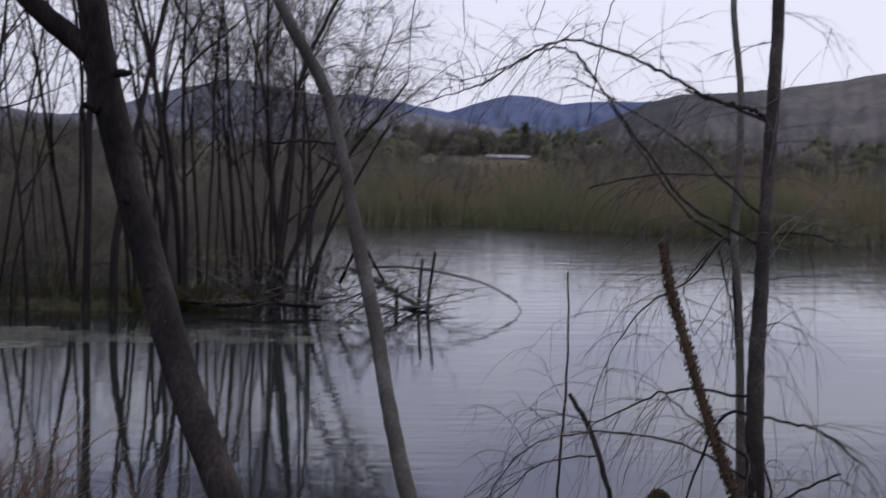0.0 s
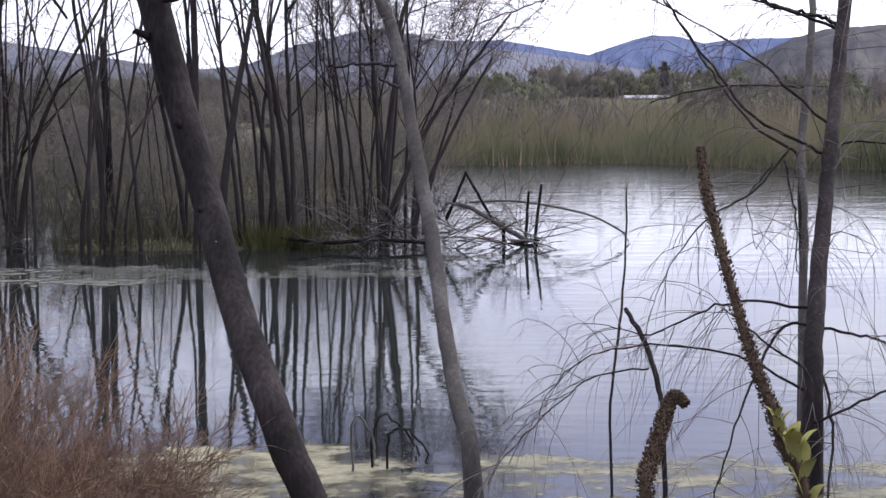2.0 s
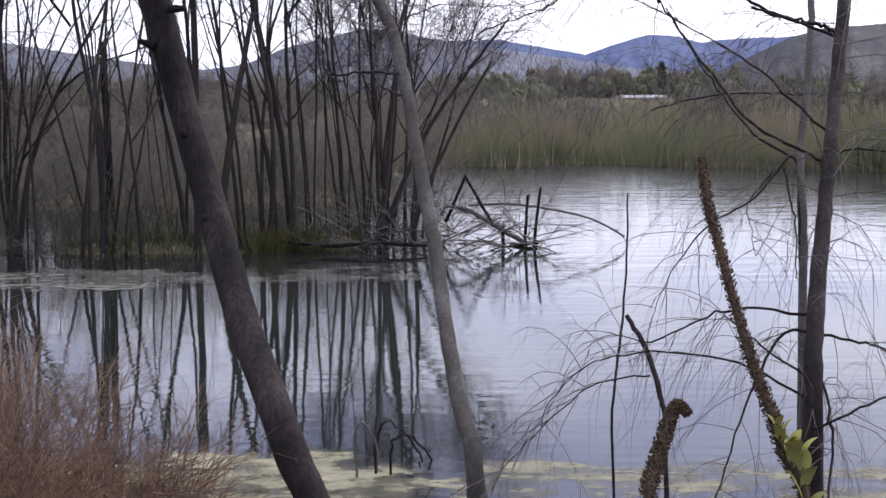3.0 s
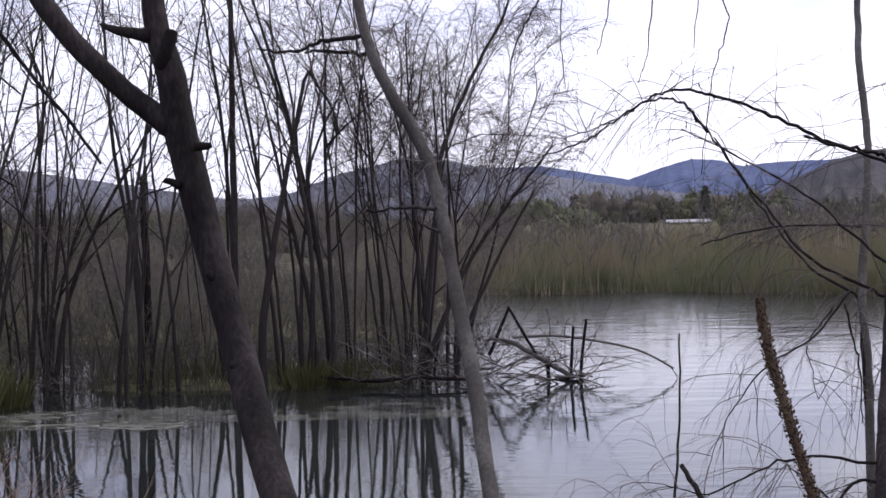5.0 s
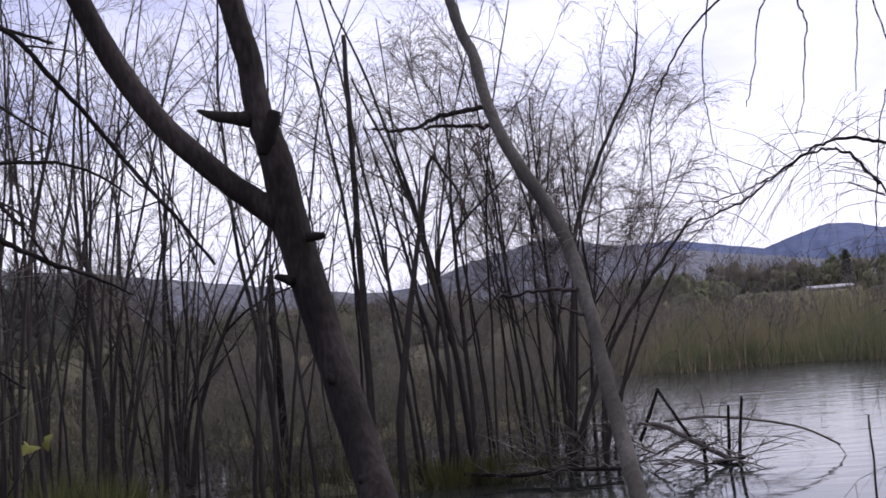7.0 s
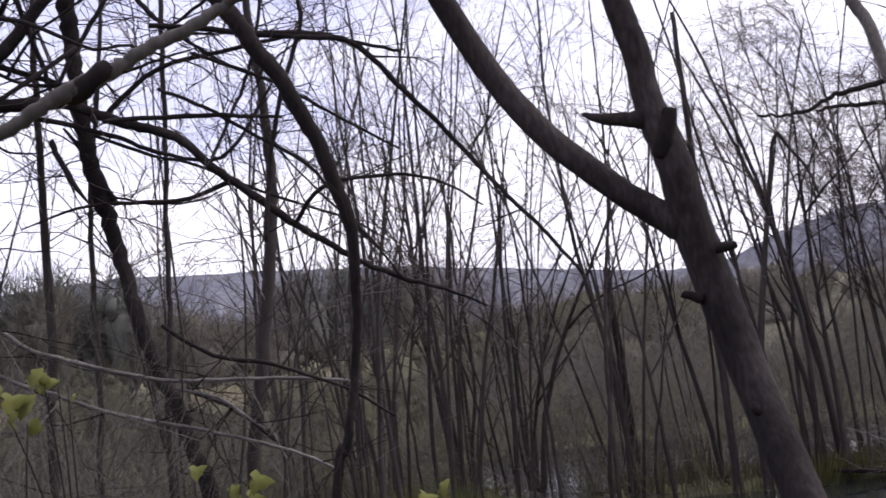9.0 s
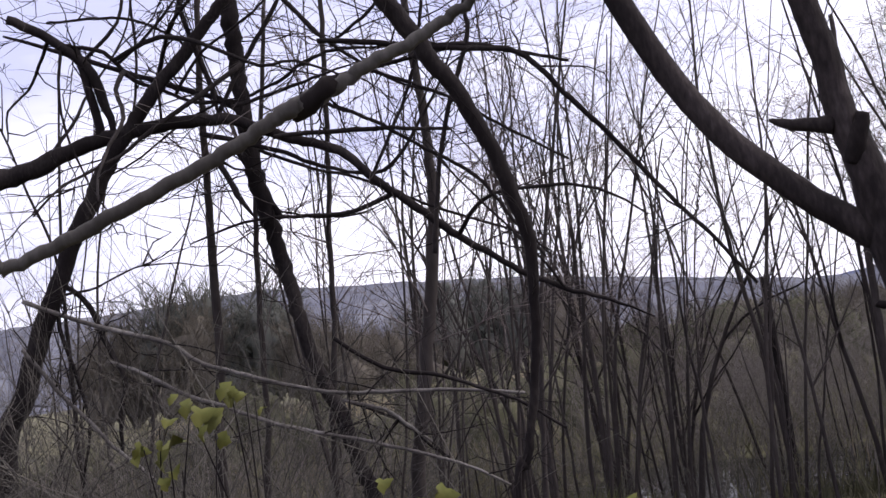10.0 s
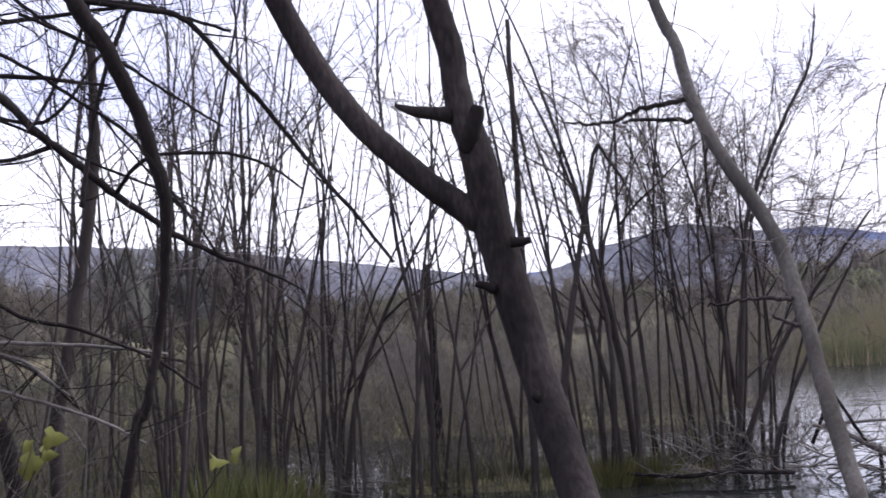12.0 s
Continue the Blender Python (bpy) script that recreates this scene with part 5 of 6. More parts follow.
def driftwood(rows, name, label, group, mat=DEADWOOD, seed=0, spurs=0):
    o = rows[0][:3]
    t = thing(name, o, label, "driftwood", group)
    limb("wood", rows, mat, t, o, 8, 5, min(0.006, rows[1][3] * 0.08), 0.06, seed)
    if spurs:
        s, rng = Shape(o), random.Random(seed)
        for _ in range(spurs):
            p, d, w = along(rows, rng.uniform(0.05, 1.0))
            twigs(s, p, d * 0.6 + Vector((rng.gauss(0, 0.6), rng.gauss(0, 0.5), rng.gauss(0.1, 0.5))), rng.uniform(0.12, 0.5), 0.007, 1, rng, 0.1, 3)
        tagged(s.make("twig_haze", DEADWOOD, t), kind="stuff")


def sunk(rows):
    """The same line with its foot carried down under the water."""
    return [(rows[0][0] - 0.01, rows[0][1], -0.35, rows[0][3])] + rows


for i, r in enumerate((STICKA, STICKB, STICKC)):
    driftwood(sunk(r), "water_stick", "dark bare stick standing in the pond", "sticks in the water", BARK_DARK, 140 + i)
driftwood([(POST[0][0], POST[0][1], -0.2, 0.05)] + POST, "marsh_post", "bare weathered post standing in the marsh", "posts", BARK_DARK, 136)
driftwood(TRI1, "fallen_branch", "dark stick propped in the brushwood heap", "fallen branches", BARK_DARK, 144)
driftwood(TRI2, "fallen_branch", "dark stick propped in the brushwood heap", "fallen branches", BARK_DARK, 145)
driftwood(LOGA, "fallen_branch", "pale weathered branch lying over the water", "fallen branches", DEADWOOD, 146, 16)
driftwood(LOGB, "fallen_branch", "dark wet branch lying in the water", "fallen branches", BARK_DARK, 147, 14)
driftwood(LOGC, "fallen_branch", "dark log lying along the waterline", "fallen branches", BARK_DARK, 148, 12)
driftwood(SPRAY, "fallen_branch", "thin arching branch dipping into the pond", "fallen branches", DEADWOOD, 149, 8)


def brush_heap():
    s, rng = Shape((0.4, 15.0, 0)), random.Random(150)
    for _ in range(75):
        p = Vector((rng.uniform(-1.1, 1.25), rng.uniform(14.6, 15.4), rng.uniform(-0.05, 0.18)))
        twigs(s, p, Vector((rng.gauss(0.25, 1), rng.gauss(0, 0.6), rng.gauss(0.35, 0.4))), rng.uniform(0.3, 1.0), rng.uniform(0.005, 0.013), 1, rng, 0.12, 3, 0.5)
    tagged(s.make("brushwood", DEADWOOD), "tangled grey brushwood lying in the shallows", "brushwood", kind="stuff")


brush_heap()


def spit_brush():
    """Dark sticks and twigs, standing and lying, in the flooded ground round the willows."""
    s, rng = Shape((-3, 14.3, 0)), random.Random(155)
    for _ in range(900):
        x, y = rng.uniform(-9.5, 0.1), rng.uniform(14.6, 17.6)
        if x > -3.4 and y < 14.9:
            continue
        rise = 0.9 if rng.random() < 0.55 else 0.12
        twigs(s, Vector((x, y, max(ground_height(x, y), -0.04))), Vector((rng.gauss(0, 0.6), rng.gauss(0, 0.4), rise)), rng.uniform(0.25, 1.15), 0.0055, 2, rng, 0.05, 4, 0.5, 3)
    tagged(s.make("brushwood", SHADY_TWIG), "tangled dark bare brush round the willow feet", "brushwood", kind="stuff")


def grass_belt(name, label, mat, count, spot, height, width, seed, lean=0.18, category="grass", centre=None):
    """Many blades; spot(rng) gives the foot of each, or None."""
    s, rng = Shape((0, 0, 0)), random.Random(seed)
    for _ in range(count):
        q = spot(rng)
        if q is None:
            continue
        x, y = q
        z = max(ground_height(x, y), -0.12) - 0.03
        h = rng.uniform(*height) * (0.88 + 0.5 * noise.noise(Vector((x * 0.35, y * 0.35, seed))))
        tip = Vector((x + rng.gauss(0, lean) * h, y + rng.gauss(0, lean) * h, z + h))
        s.blade(Vector((x, y, z)), tip, rng.uniform(*width), h * rng.uniform(0.0, 0.08), rng)
    tagged(s.make(name, mat, smooth=centre is not None, centre=centre), label, category, kind="stuff")


def on_spit(rng):
    x, y = rng.uniform(-5.0, 0.0), rng.uniform(13.3, 16.9)
    return (x, y) if island(x, y) > 0.25 + 0.3 * rng.random() else None


spit_brush()
grass_belt("tussock_grass", "olive and brown tussock grass round the willow feet", GRASS_DARK, 9000, on_spit, (0.06, 0.34), (0.008, 0.018), 160, 0.38)



def tussock(x, y, r, h, seed, mat, label):
    z = max(ground_height(x, y), 0.0) - 0.04
    s, rng = Shape((x, y, z)), random.Random(seed)
    for _ in range(260):
        a, q = rng.uniform(0, 2 * math.pi), rng.random() ** 0.7
        p = Vector((x + math.cos(a) * r * 0.5 * q, y + math.sin(a) * r * 0.5 * q, z))
        n = h * rng.uniform(0.5, 1.1)
        s.blade(p, p + Vector((math.cos(a) * q * n * 0.55, math.sin(a) * q * n * 0.55, n)), rng.uniform(0.008, 0.016), n * 0.08, rng)
    tagged(s.make("tussock", mat, smooth=False), label, "sedge", "green tussocks")


for i, (x, y, r, h) in enumerate(((-4.9, 13.6, 0.5, 0.5), (-4.5, 13.5, 0.4, 0.45), (-5.3, 13.2, 0.5, 0.4), (-1.75, 14.7, 0.4, 0.36), (-1.35, 14.9, 0.4, 0.32), (-5.8, 11.9, 0.4, 0.4), (-6.6, 11.6, 0.5, 0.45), (-4.6, 12.8, 0.42, 0.64), (-5.05, 12.7, 0.45, 0.70), (-6.5, 12.3, 0.5, 0.90), (-4.9, 12.3, 0.35, 0.55))):
    tussock(x, y, r, h, 700 + i, TUFT if i < 7 else TUFT_FRESH, "green tussock of sedge at the water's edge" if i < 7 else "bright yellow-green tussock of fresh sedge in the thicket")
driftwood([(0.41, 4.84, 0.004, 0.008), (0.45, 4.86, 0.010, 0.014), (0.52, 4.89, 0.012, 0.015), (0.58, 4.90, 0.006, 0.010)], "driftwood_log", "short pale log floating in the algae", "", BLEACHED, 165, 0)

# ---- far shore ----


def belt(x0, x1, y0, y1, clump):
    def spot(rng):
        x, y = rng.uniform(x0, x1), rng.uniform(y0, y1)
        y += 1.2 * noise.noise(Vector((x * 0.25, 0, 1))) - shore_shift(x)
        return (x, y) if noise.noise(Vector((x * clump, y * clump, 5))) + 0.55 > rng.random() * 0.7 else None
    return spot


BED = Vector((4, 70, -40))
grass_belt("bulrushes", "tall green bulrushes along the far shore", REED, 52000, belt(-2, 26, 32.2, 36.0, 0.6), (0.45, 1.35), (0.010, 0.022), 170, 0.16, "reeds", BED)
grass_belt("dry_reeds", "tan dry reeds mixed into the far reed bed", REED_DRY, 5000, belt(-2, 26, 31.9, 37.5, 0.9), (0.3, 1.3), (0.010, 0.022), 171, 0.2, "reeds", BED)
grass_belt("bulrushes", "olive and brown reeds behind the reed bed", REED, 34000, belt(-3, 40, 35, 62, 0.3), (0.7, 1.7), (0.018, 0.034), 173, 0.16, "reeds", BED)
grass_belt("dry_reeds", "pale dry reeds behind the reed bed", REED_DRY, 7000, belt(-3, 40, 44, 66, 0.3), (0.9, 1.6), (0.022, 0.04), 172, 0.16, "reeds", BED)


grass_belt("dry_reeds", "short bleached reed stubs at the far waterline", REED_DRY, 1600, belt(-2, 26, 31.6, 32.6, 1.4), (0.15, 0.5), (0.014, 0.03), 175, 0.3, "reeds")


def reed_brush():
    """Leafless brush standing in the reed bed, which veils it."""
    s, rng = Shape((12, 38, 0)), random.Random(174)
    for _ in range(1200):
        x, y = rng.uniform(-2, 28), rng.uniform(32.8, 50)
        if noise.noise(Vector((x * 0.22, y * 0.22, 3))) < -0.08:
            continue
        twigs(s, Vector((x, y, 0)), Vector((rng.gauss(0, 0.3), rng.gauss(0, 0.3), 1)), rng.uniform(1.1, 2.3), 0.012, 1, rng, 0.02, 7, 0.5, 4)
    tagged(s.make("marsh_brush", TWIG_FAR), "grey-brown leafless brush standing in the reeds", "brush", kind="stuff")


reed_brush()


def knot(s, c, rx, rz, seed, rings=4, seg=6, rough=0.9):
    """A lumpy inner mass of close twigs that a crown's outer sprays grow from."""
    base = len(s.v)
    for i in range(rings + 1):
        b = math.pi * (i / rings - 0.5)
        for k in range(seg):
            a = 2 * math.pi * k / seg
            v = Vector((math.cos(a) * math.cos(b), math.sin(a) * math.cos(b), math.sin(b)))
            q = 1 + rough * (noise.noise(v * 2.3 + Vector((seed, c.x, c.z))) + 0.6 * noise.noise(v * 5.5 + Vector((seed, c.z, c.x))))
            p = c + Vector((v.x * rx, v.y * rx, v.z * rz)) * q - s.o
            s.v.append((p.x, p.y, max(p.z, 0)))
    for i in range(rings):
        for k in range(seg):
            q = (k + 1) % seg
            s.f.append((base + i * seg + k, base + i * seg + q, base + (i + 1) * seg + q, base + (i + 1) * seg + k))


def shrub(x, y, w, h, mat, name, label, category, seed, clumps=100, size=0.35, group="", sprays=20):
    """A far shrub or tree: short limbs and a ragged crown of many small clumps."""
    z = ground_height(x, y) - 0.1
    t = thing(name, (x, y, z), label, category, group)
    rng = random.Random(seed)
    s = Shape((x, y, z))
    for _ in range(7):
        twigs(s, Vector((x + rng.gauss(0, w * 0.08), y, z)), Vector((rng.gauss(0, 0.4), rng.gauss(0, 0.4), 1)), h * 0.8, max(h * 0.014, 0.02), 1, rng, 0.0, 4, 0.5)
    tagged(s.make("trunk", WILLOW, t), kind="stuff")
    c = Shape((x, y, z))
    lobes = [(rng.gauss(0, w * 0.26), rng.gauss(0, w * 0.2), h * rng.uniform(0.3, 0.72), rng.uniform(0.16, 0.34)) for _ in range(9)]
    for lx, ly, lz, lr in lobes:
        knot(c, Vector((x + lx, y + ly, z + lz * 0.7)), lr * w * 0.5, lz * 0.5, rng.uniform(0, 90), 9, 14, 0.55)
    for _ in range(clumps):
        lx, ly, lz, lr = rng.choice(lobes)
        v = Vector((rng.gauss(0, 1), rng.gauss(0, 1), rng.gauss(0.3, 1))).normalized()
        p = Vector((x + lx + v.x * lr * w * 0.5, y + ly + v.y * lr * w * 0.5, max(z + lz * 0.8 + v.z * lz * 0.5, z + 0.1)))
        k = rng.uniform(0.4, 1.2)
        knot(c, p, size * k, size * k * rng.uniform(0.8, 1.5), rng.uniform(0, 90))
    for _ in range(sprays):
        lx, ly, lz, lr = rng.choice(lobes)
        p = Vector((x + lx + rng.gauss(0, lr * w * 0.4), y + ly + rng.gauss(0, lr * w * 0.4), z + lz * rng.uniform(0.5, 1.1)))
        twigs(c, p, Vector((rng.gauss(0, 0.4), rng.gauss(0, 0.4), 1)), h * rng.uniform(0.25, 0.5), h * 0.007, 1, rng, 0.02, 8, 0.55, 3)
    c.make("crown", mat, t)


def conifer(x, y, h, seed):
    z = ground_height(x, y) - 0.1
    t = thing("fir_tree", (x, y, z), "dark narrow fir tree beyond the marsh", "tree")
    rng = random.Random(seed)
    s = Shape((x, y, z))
    s.tube([Vector((x, y, z)), Vector((x, y, z + h))], [h * 0.02, h * 0.004], 7)
    s.make("trunk", BARK_DARK, t)
    c = Shape((x, y, z))
    for _ in range(700):
        u = rng.random() ** 0.8
        a, r = rng.uniform(0, 6.28), h * 0.20 * (1 - u) * rng.uniform(0.4, 1.05) + 0.1
        c.leaf(Vector((x + math.cos(a) * r, y + math.sin(a) * r, z + h * (0.08 + 0.92 * u) - 0.25 * r)), 0.55, rng)
    c.make("crown", EVERGREEN, t)


def polar(yaw, d):
    return -math.sin(radians(yaw)) * d, math.cos(radians(yaw)) * d


def in_field(rng):
    yaw, d = rng.uniform(12, 36), rng.uniform(44, 76)
    x, y = polar(yaw, d)
    return (x, y) if noise.noise(Vector((x * 0.07, y * 0.12, 2))) + 0.25 > 0.7 * rng.random() else None


grass_belt("dry_grass", "pale tan dry grass of the field beyond the thicket", FIELD_GRASS, 16000, in_field, (0.25, 0.7), (0.03, 0.07), 176, 0.3, "grass", Vector((-25, 110, -60)))


rng0 = random.Random(200)
for i in range(46):
    yaw = rng0.uniform(-24, 14)
    d = rng0.uniform(62, 150)
    x, y = polar(yaw, d)
    brown = rng0.random() < 0.5
    if -10.2 < yaw < -4.2:
        d = 190
        x, y = polar(yaw, d)
    h = rng0.uniform(1.3, 2.4) * d / 100 + 0.3
    shrub(x, y, h * rng0.uniform(1.6, 3.0), h, SHRUB_BROWN if brown else SHRUB_GREEN, "marsh_shrub", "bare brownish shrub at the back of the marsh" if brown else "olive-green shrub at the back of the marsh", "shrub", 210 + i, 20 if brown else 50, 0.07 * h, "shrubs beyond the reeds", 60 if brown else 45)
shrub(*polar(-7.3, 184), 9, 3.4, SHRUB_DARK, "marsh_shrub", "dark olive shrub behind the low white building", "shrub", 261, 60, 0.2, "shrubs beyond the reeds", 60)
conifer(*polar(-8.5, 174), 4.4, 260)
for i, (yaw, d, w, h) in enumerate(((24.4, 95, 7, 5.6), (22.6, 97, 8, 6.8), (33.4, 90, 6, 8.4), (31.4, 92, 5.5, 6.2), (16.6, 60, 4, 2.6), (36.5, 88, 8, 6.5), (14.2, 60, 7, 2.6), (11.4, 62, 7, 2.4), (8.5, 66, 6, 2.3), (20.6, 98, 7, 5.2), (28.5, 85, 7, 4.6), (26.6, 88, 7, 3.8), (18.6, 84, 6, 2.8))):
    x, y = polar(yaw, d)
    green = i in (4, 6, 7)
    shrub(x, y, w, h, SHRUB_DARK if green else EVERGREEN if i < 4 else SHRUB_BROWN, "field_tree", "rounded olive bush at the edge of the field" if green else "dense dark tree beyond the field" if i < 4 else "bare brown thicket beyond the field", "tree", 280 + i, 70 if green or i < 4 else 16, 0.05 * h if green or i < 4 else 0.025 * h, "trees beyond the field", 150 if green or i < 4 else 420)


for i, (yaw, d, w, h) in enumerate(((7.5, 27, 3.0, 1.0), (10.5, 33, 4.0, 1.5), (13.0, 25, 2.6, 1.0), (15.5, 38, 4.5, 2.0), (18.5, 30, 3.0, 1.5), (21.5, 36, 4.2, 2.1), (24.0, 26, 2.6, 1.2), (26.5, 34, 3.6, 1.8), (29.5, 28, 3.2, 1.5), (33.0, 33, 4.0, 2.0), (36.0, 26, 3.0, 1.4))):
    x, y = polar(yaw, d)
    shrub(x, y, w, h, SHRUB_DARK, "marsh_shrub", "low dark olive shrub in the marsh grass", "shrub", 520 + i, 60, 0.05 * h, "low shrubs in the marsh", 70)


def farm_building(yaw, d, w, depth, h, label, seed):
    x, y = polar(yaw, d)
    z = ground_height(x, y) - 0.4
    t = thing("farm_building", (x, y, z), label, "building", "buildings across the valley")
    def box(name, a, b, mat, parent=t):
        s = [(px, py, pz) for pz in (a[2], b[2]) for px, py in ((a[0], a[1]), (b[0], a[1]), (b[0], b[1]), (a[0], b[1]))]
        return mesh_object(name, s, [(0, 3, 2, 1), (4, 5, 6, 7), (0, 1, 5, 4), (1, 2, 6, 5), (2, 3, 7, 6), (3, 0, 4, 7)], mat, parent, False)
    wall = box("wall", (-w / 2, -depth / 2, -0.2), (w / 2, depth / 2, h * 0.7), WHITEWALL)
    e = 0.25
    mesh_object("roof", [(-w / 2 - e, -depth / 2 - e, h * 0.7), (w / 2 + e, -depth / 2 - e, h * 0.7), (w / 2 + e, 0, h), (-w / 2 - e, 0, h), (w / 2 + e, depth / 2 + e, h * 0.7), (-w / 2 - e, depth / 2 + e, h * 0.7)], [(0, 1, 2, 3), (3, 2, 4, 5), (0, 3, 5), (1, 4, 2), (0, 5, 4, 1)], ROOFING, t, False)
    for k in range(3):
        cx = -w / 2 + w * (k + 0.5) / 3
        box("window", (cx - 0.35, -depth / 2 - 0.03, h * 0.25), (cx + 0.35, -depth / 2 + 0.02, h * 0.5), BARK_DARK, wall)


farm_building(-7.8, 166, 4.4, 3.0, 0.95, "long low white building with a pale roof", 1)
farm_building(-9.6, 190, 2.4, 2.4, 2.4, "small white building among trees", 2)
farm_building(-10.4, 196, 2.0, 2.4, 2.4, "small white building among trees", 3)

# ---- thicket beside the near bank ----


def thicket_tree():
    o = (G3[-1][0] + 0.12, G3[-1][1], 0.05)
    t = thing("thicket_tree", o, "dark leaning bare tree in the bankside thicket", "tree")
    limb("trunk", [(o[0] + 0.1, o[1], -0.1, 0.06), (G3[-1][0] + 0.06, G3[-1][1], 0.5, 0.056)] + G3[::-1], BARK_DARK, t, o, 12, 5, 0.006, 0.06, 301)
    for i, r in enumerate((G9, G10, G12, N1, N3, N6, N7, N9, N12, N14, N18, N19, N21)):
        limb("branch", r[:-1] + [(*r[-1][:3], r[-1][3] * 0.5)], BARK_DARK, t, o, 7, 5, 0.0022, 0.14, 1302 + i)
    s, rng = Shape(o), random.Random(305)
    for r in (G3, G9, G10, G12, N1, N3, N6, N7, N9, N12, N14, N18, N19, N21):
        for _ in range(4):
            p, d, w = along(r, rng.uniform(0.1, 0.9))
            twigs(s, p, Vector((rng.gauss(0, 0.8), rng.gauss(0, 0.6), rng.gauss(0.5, 0.6))), rng.uniform(0.35, 1.2), 0.0062, 1, rng, 0.03, 4, 0.6, 5, 3, 0.28)
    tagged(s.make("twig_haze", BARK_DARK, t), kind="stuff")


def gnarled_tree():
    o = (G4[0][0] - 0.05, G4[0][1], 0.05)
    t = thing("gnarled_tree", o, "dark gnarled tree with broken and crossing limbs", "tree")
    limb("trunk", [(o[0] - 0.05, o[1], -0.1, 0.09), (o[0] - 0.02, o[1], 0.6, 0.075)] + G4, BARK_DARK, t, o, 12, 5, 0.004, 0.08, 311)
    for i, r in enumerate((G2, G8, G11)):
        limb("limb", r[:-1] + [(*r[-1][:3], r[-1][3] * 0.35)], BARK_DARK, t, o, 10, 5, 0.003, 0.14, 312 + i)
    for i, r in enumerate((N2, N5, N8, N10, N13, N17, N22)):
        limb("branch", r[:-1] + [(*r[-1][:3], r[-1][3] * 0.5)], BARK_DARK, t, o, 8, 5, 0.0022, 0.16, 1340 + i)
    rng = random.Random(316)
    fork = []
    for i in range(17):
        p, d, w = along(rng.choice((G2, G4, G8, G9, N2, N5)), rng.uniform(0.1, 0.9))
        e = Vector((rng.gauss(0.2, 0.9), rng.gauss(0, 0.5), rng.gauss(0.25, 0.6))).normalized()
        r, rows = rng.uniform(0.008, 0.018), []
        for k in range(6):
            rows.append((p.x, p.y, p.z, r * (1 - 0.13 * k)))
            e = (e + Vector((rng.gauss(0, 0.22), rng.gauss(0, 0.15), rng.gauss(0, 0.22)))).normalized()
            p = p + e * rng.uniform(0.18, 0.42)
        fork.append(rows)
        limb("branch", rows, BARK_DARK, t, o, 7, 3, 0.002, 0.16, 600 + i)
    s, rng = Shape(o), random.Random(315)
    for r in fork:
        for _ in range(3):
            p, d, w = along(r, rng.uniform(0.1, 1.0))
            twigs(s, p, d + Vector((rng.gauss(0, 0.7), rng.gauss(0, 0.5), rng.gauss(0.1, 0.6))), rng.uniform(0.25, 0.8), 0.0066, 1, rng, 0.02, 3, 0.6, 5, 3, 0.28)
    for r in (G2, G4, G8, G11, N2, N5, N8, N10, N13, N17, N22):
        for _ in range(3):
            p, d, w = along(r, rng.uniform(0.05, 0.98))
            twigs(s, p, Vector((rng.gauss(0.1, 0.9), rng.gauss(0, 0.6), rng.gauss(0.3, 0.7))), rng.uniform(0.3, 1.0), 0.0062, 1, rng, 0.02, 3, 0.6, 5, 3, 0.28)
    tagged(s.make("twig_haze", BARK_DARK, t), kind="stuff")


def bough(name, rows, label, mat, seed, spurs, foot=None, size=0.5, lumps=0.08):
    o = (rows[-1][0], rows[-1][1], 0.05) if foot is None else foot
    t = thing(name, o, label, "branch", "crossing branches")
    line = rows if foot is None else rows + [(foot[0], foot[1], foot[2] - 0.1, rows[-1][3] * 1.1)]
    limb("wood", line, mat, t, o, 10, 5, 0.002, lumps, seed)
    s, rng = Shape(o), random.Random(seed)
    for _ in range(spurs):
        p, d, w = along(rows, rng.uniform(0.05, 0.98))
        twigs(s, p, d * rng.choice((-0.4, 0.6)) + Vector((rng.gauss(0, 0.7), rng.gauss(0, 0.5), rng.gauss(0.3, 0.6))), size * rng.uniform(0.25, 0.9), 0.0034 + 0.003 * (size > 0.6), 1, rng, 0.02, 3, 0.6, 5, 3, 0.28)
    if spurs:
        tagged(s.make("twig_haze", BARK_DARK, t), kind="stuff")
    return t


thicket_tree()
gnarled_tree()
grey = bough("grey_bough", G1[::-1] + [(-2.75, 2.52, 1.95, 0.016), (-3.15, 2.36, 1.2, 0.019)], "smooth pale grey bough with a dark knot", BARK_PALE, 321, 3, (-3.35, 2.3, 0.05), 0.2, 0.03)
knob = Vector(G1[11][:3])
lump = Shape(grey.location)
lump.tube([knob + Vector(v) * 0.78 for v in ((-0.052, 0.008, -0.034), (-0.030, 0.0, -0.018), (-0.006, -0.003, -0.008), (0.020, -0.001, 0.010), (0.046, 0.004, 0.026), (0.062, 0.008, 0.036))], [0.008, 0.0165, 0.0205, 0.0180, 0.0195, 0.009], 11)
for i, v in enumerate(lump.v):
    p = Vector(v)
    k = 0.006 * noise.noise(p * 45)
    lump.v[i] = (p.x + k, p.y - k, p.z + k)
lump.make("knot", BARK_DARK, grey)
bough("bent_sapling", G5, "dark bent sapling rising from the thicket", BARK_DARK, 322, 30, (-2.93, 5.85, 0.05))
bough("fallen_bough", [(x, y, z, r * 0.72) for x, y, z, r in G6A], "pale dead bough lying across the thicket", BOUGH_SUNLIT, 323, 12, None, 1.0)
bough("fallen_bough", [(x, y, z, r * 0.72) for x, y, z, r in G6B], "pale dead bough lying across the thicket", BOUGH_SUNLIT, 324, 12, None, 1.0)
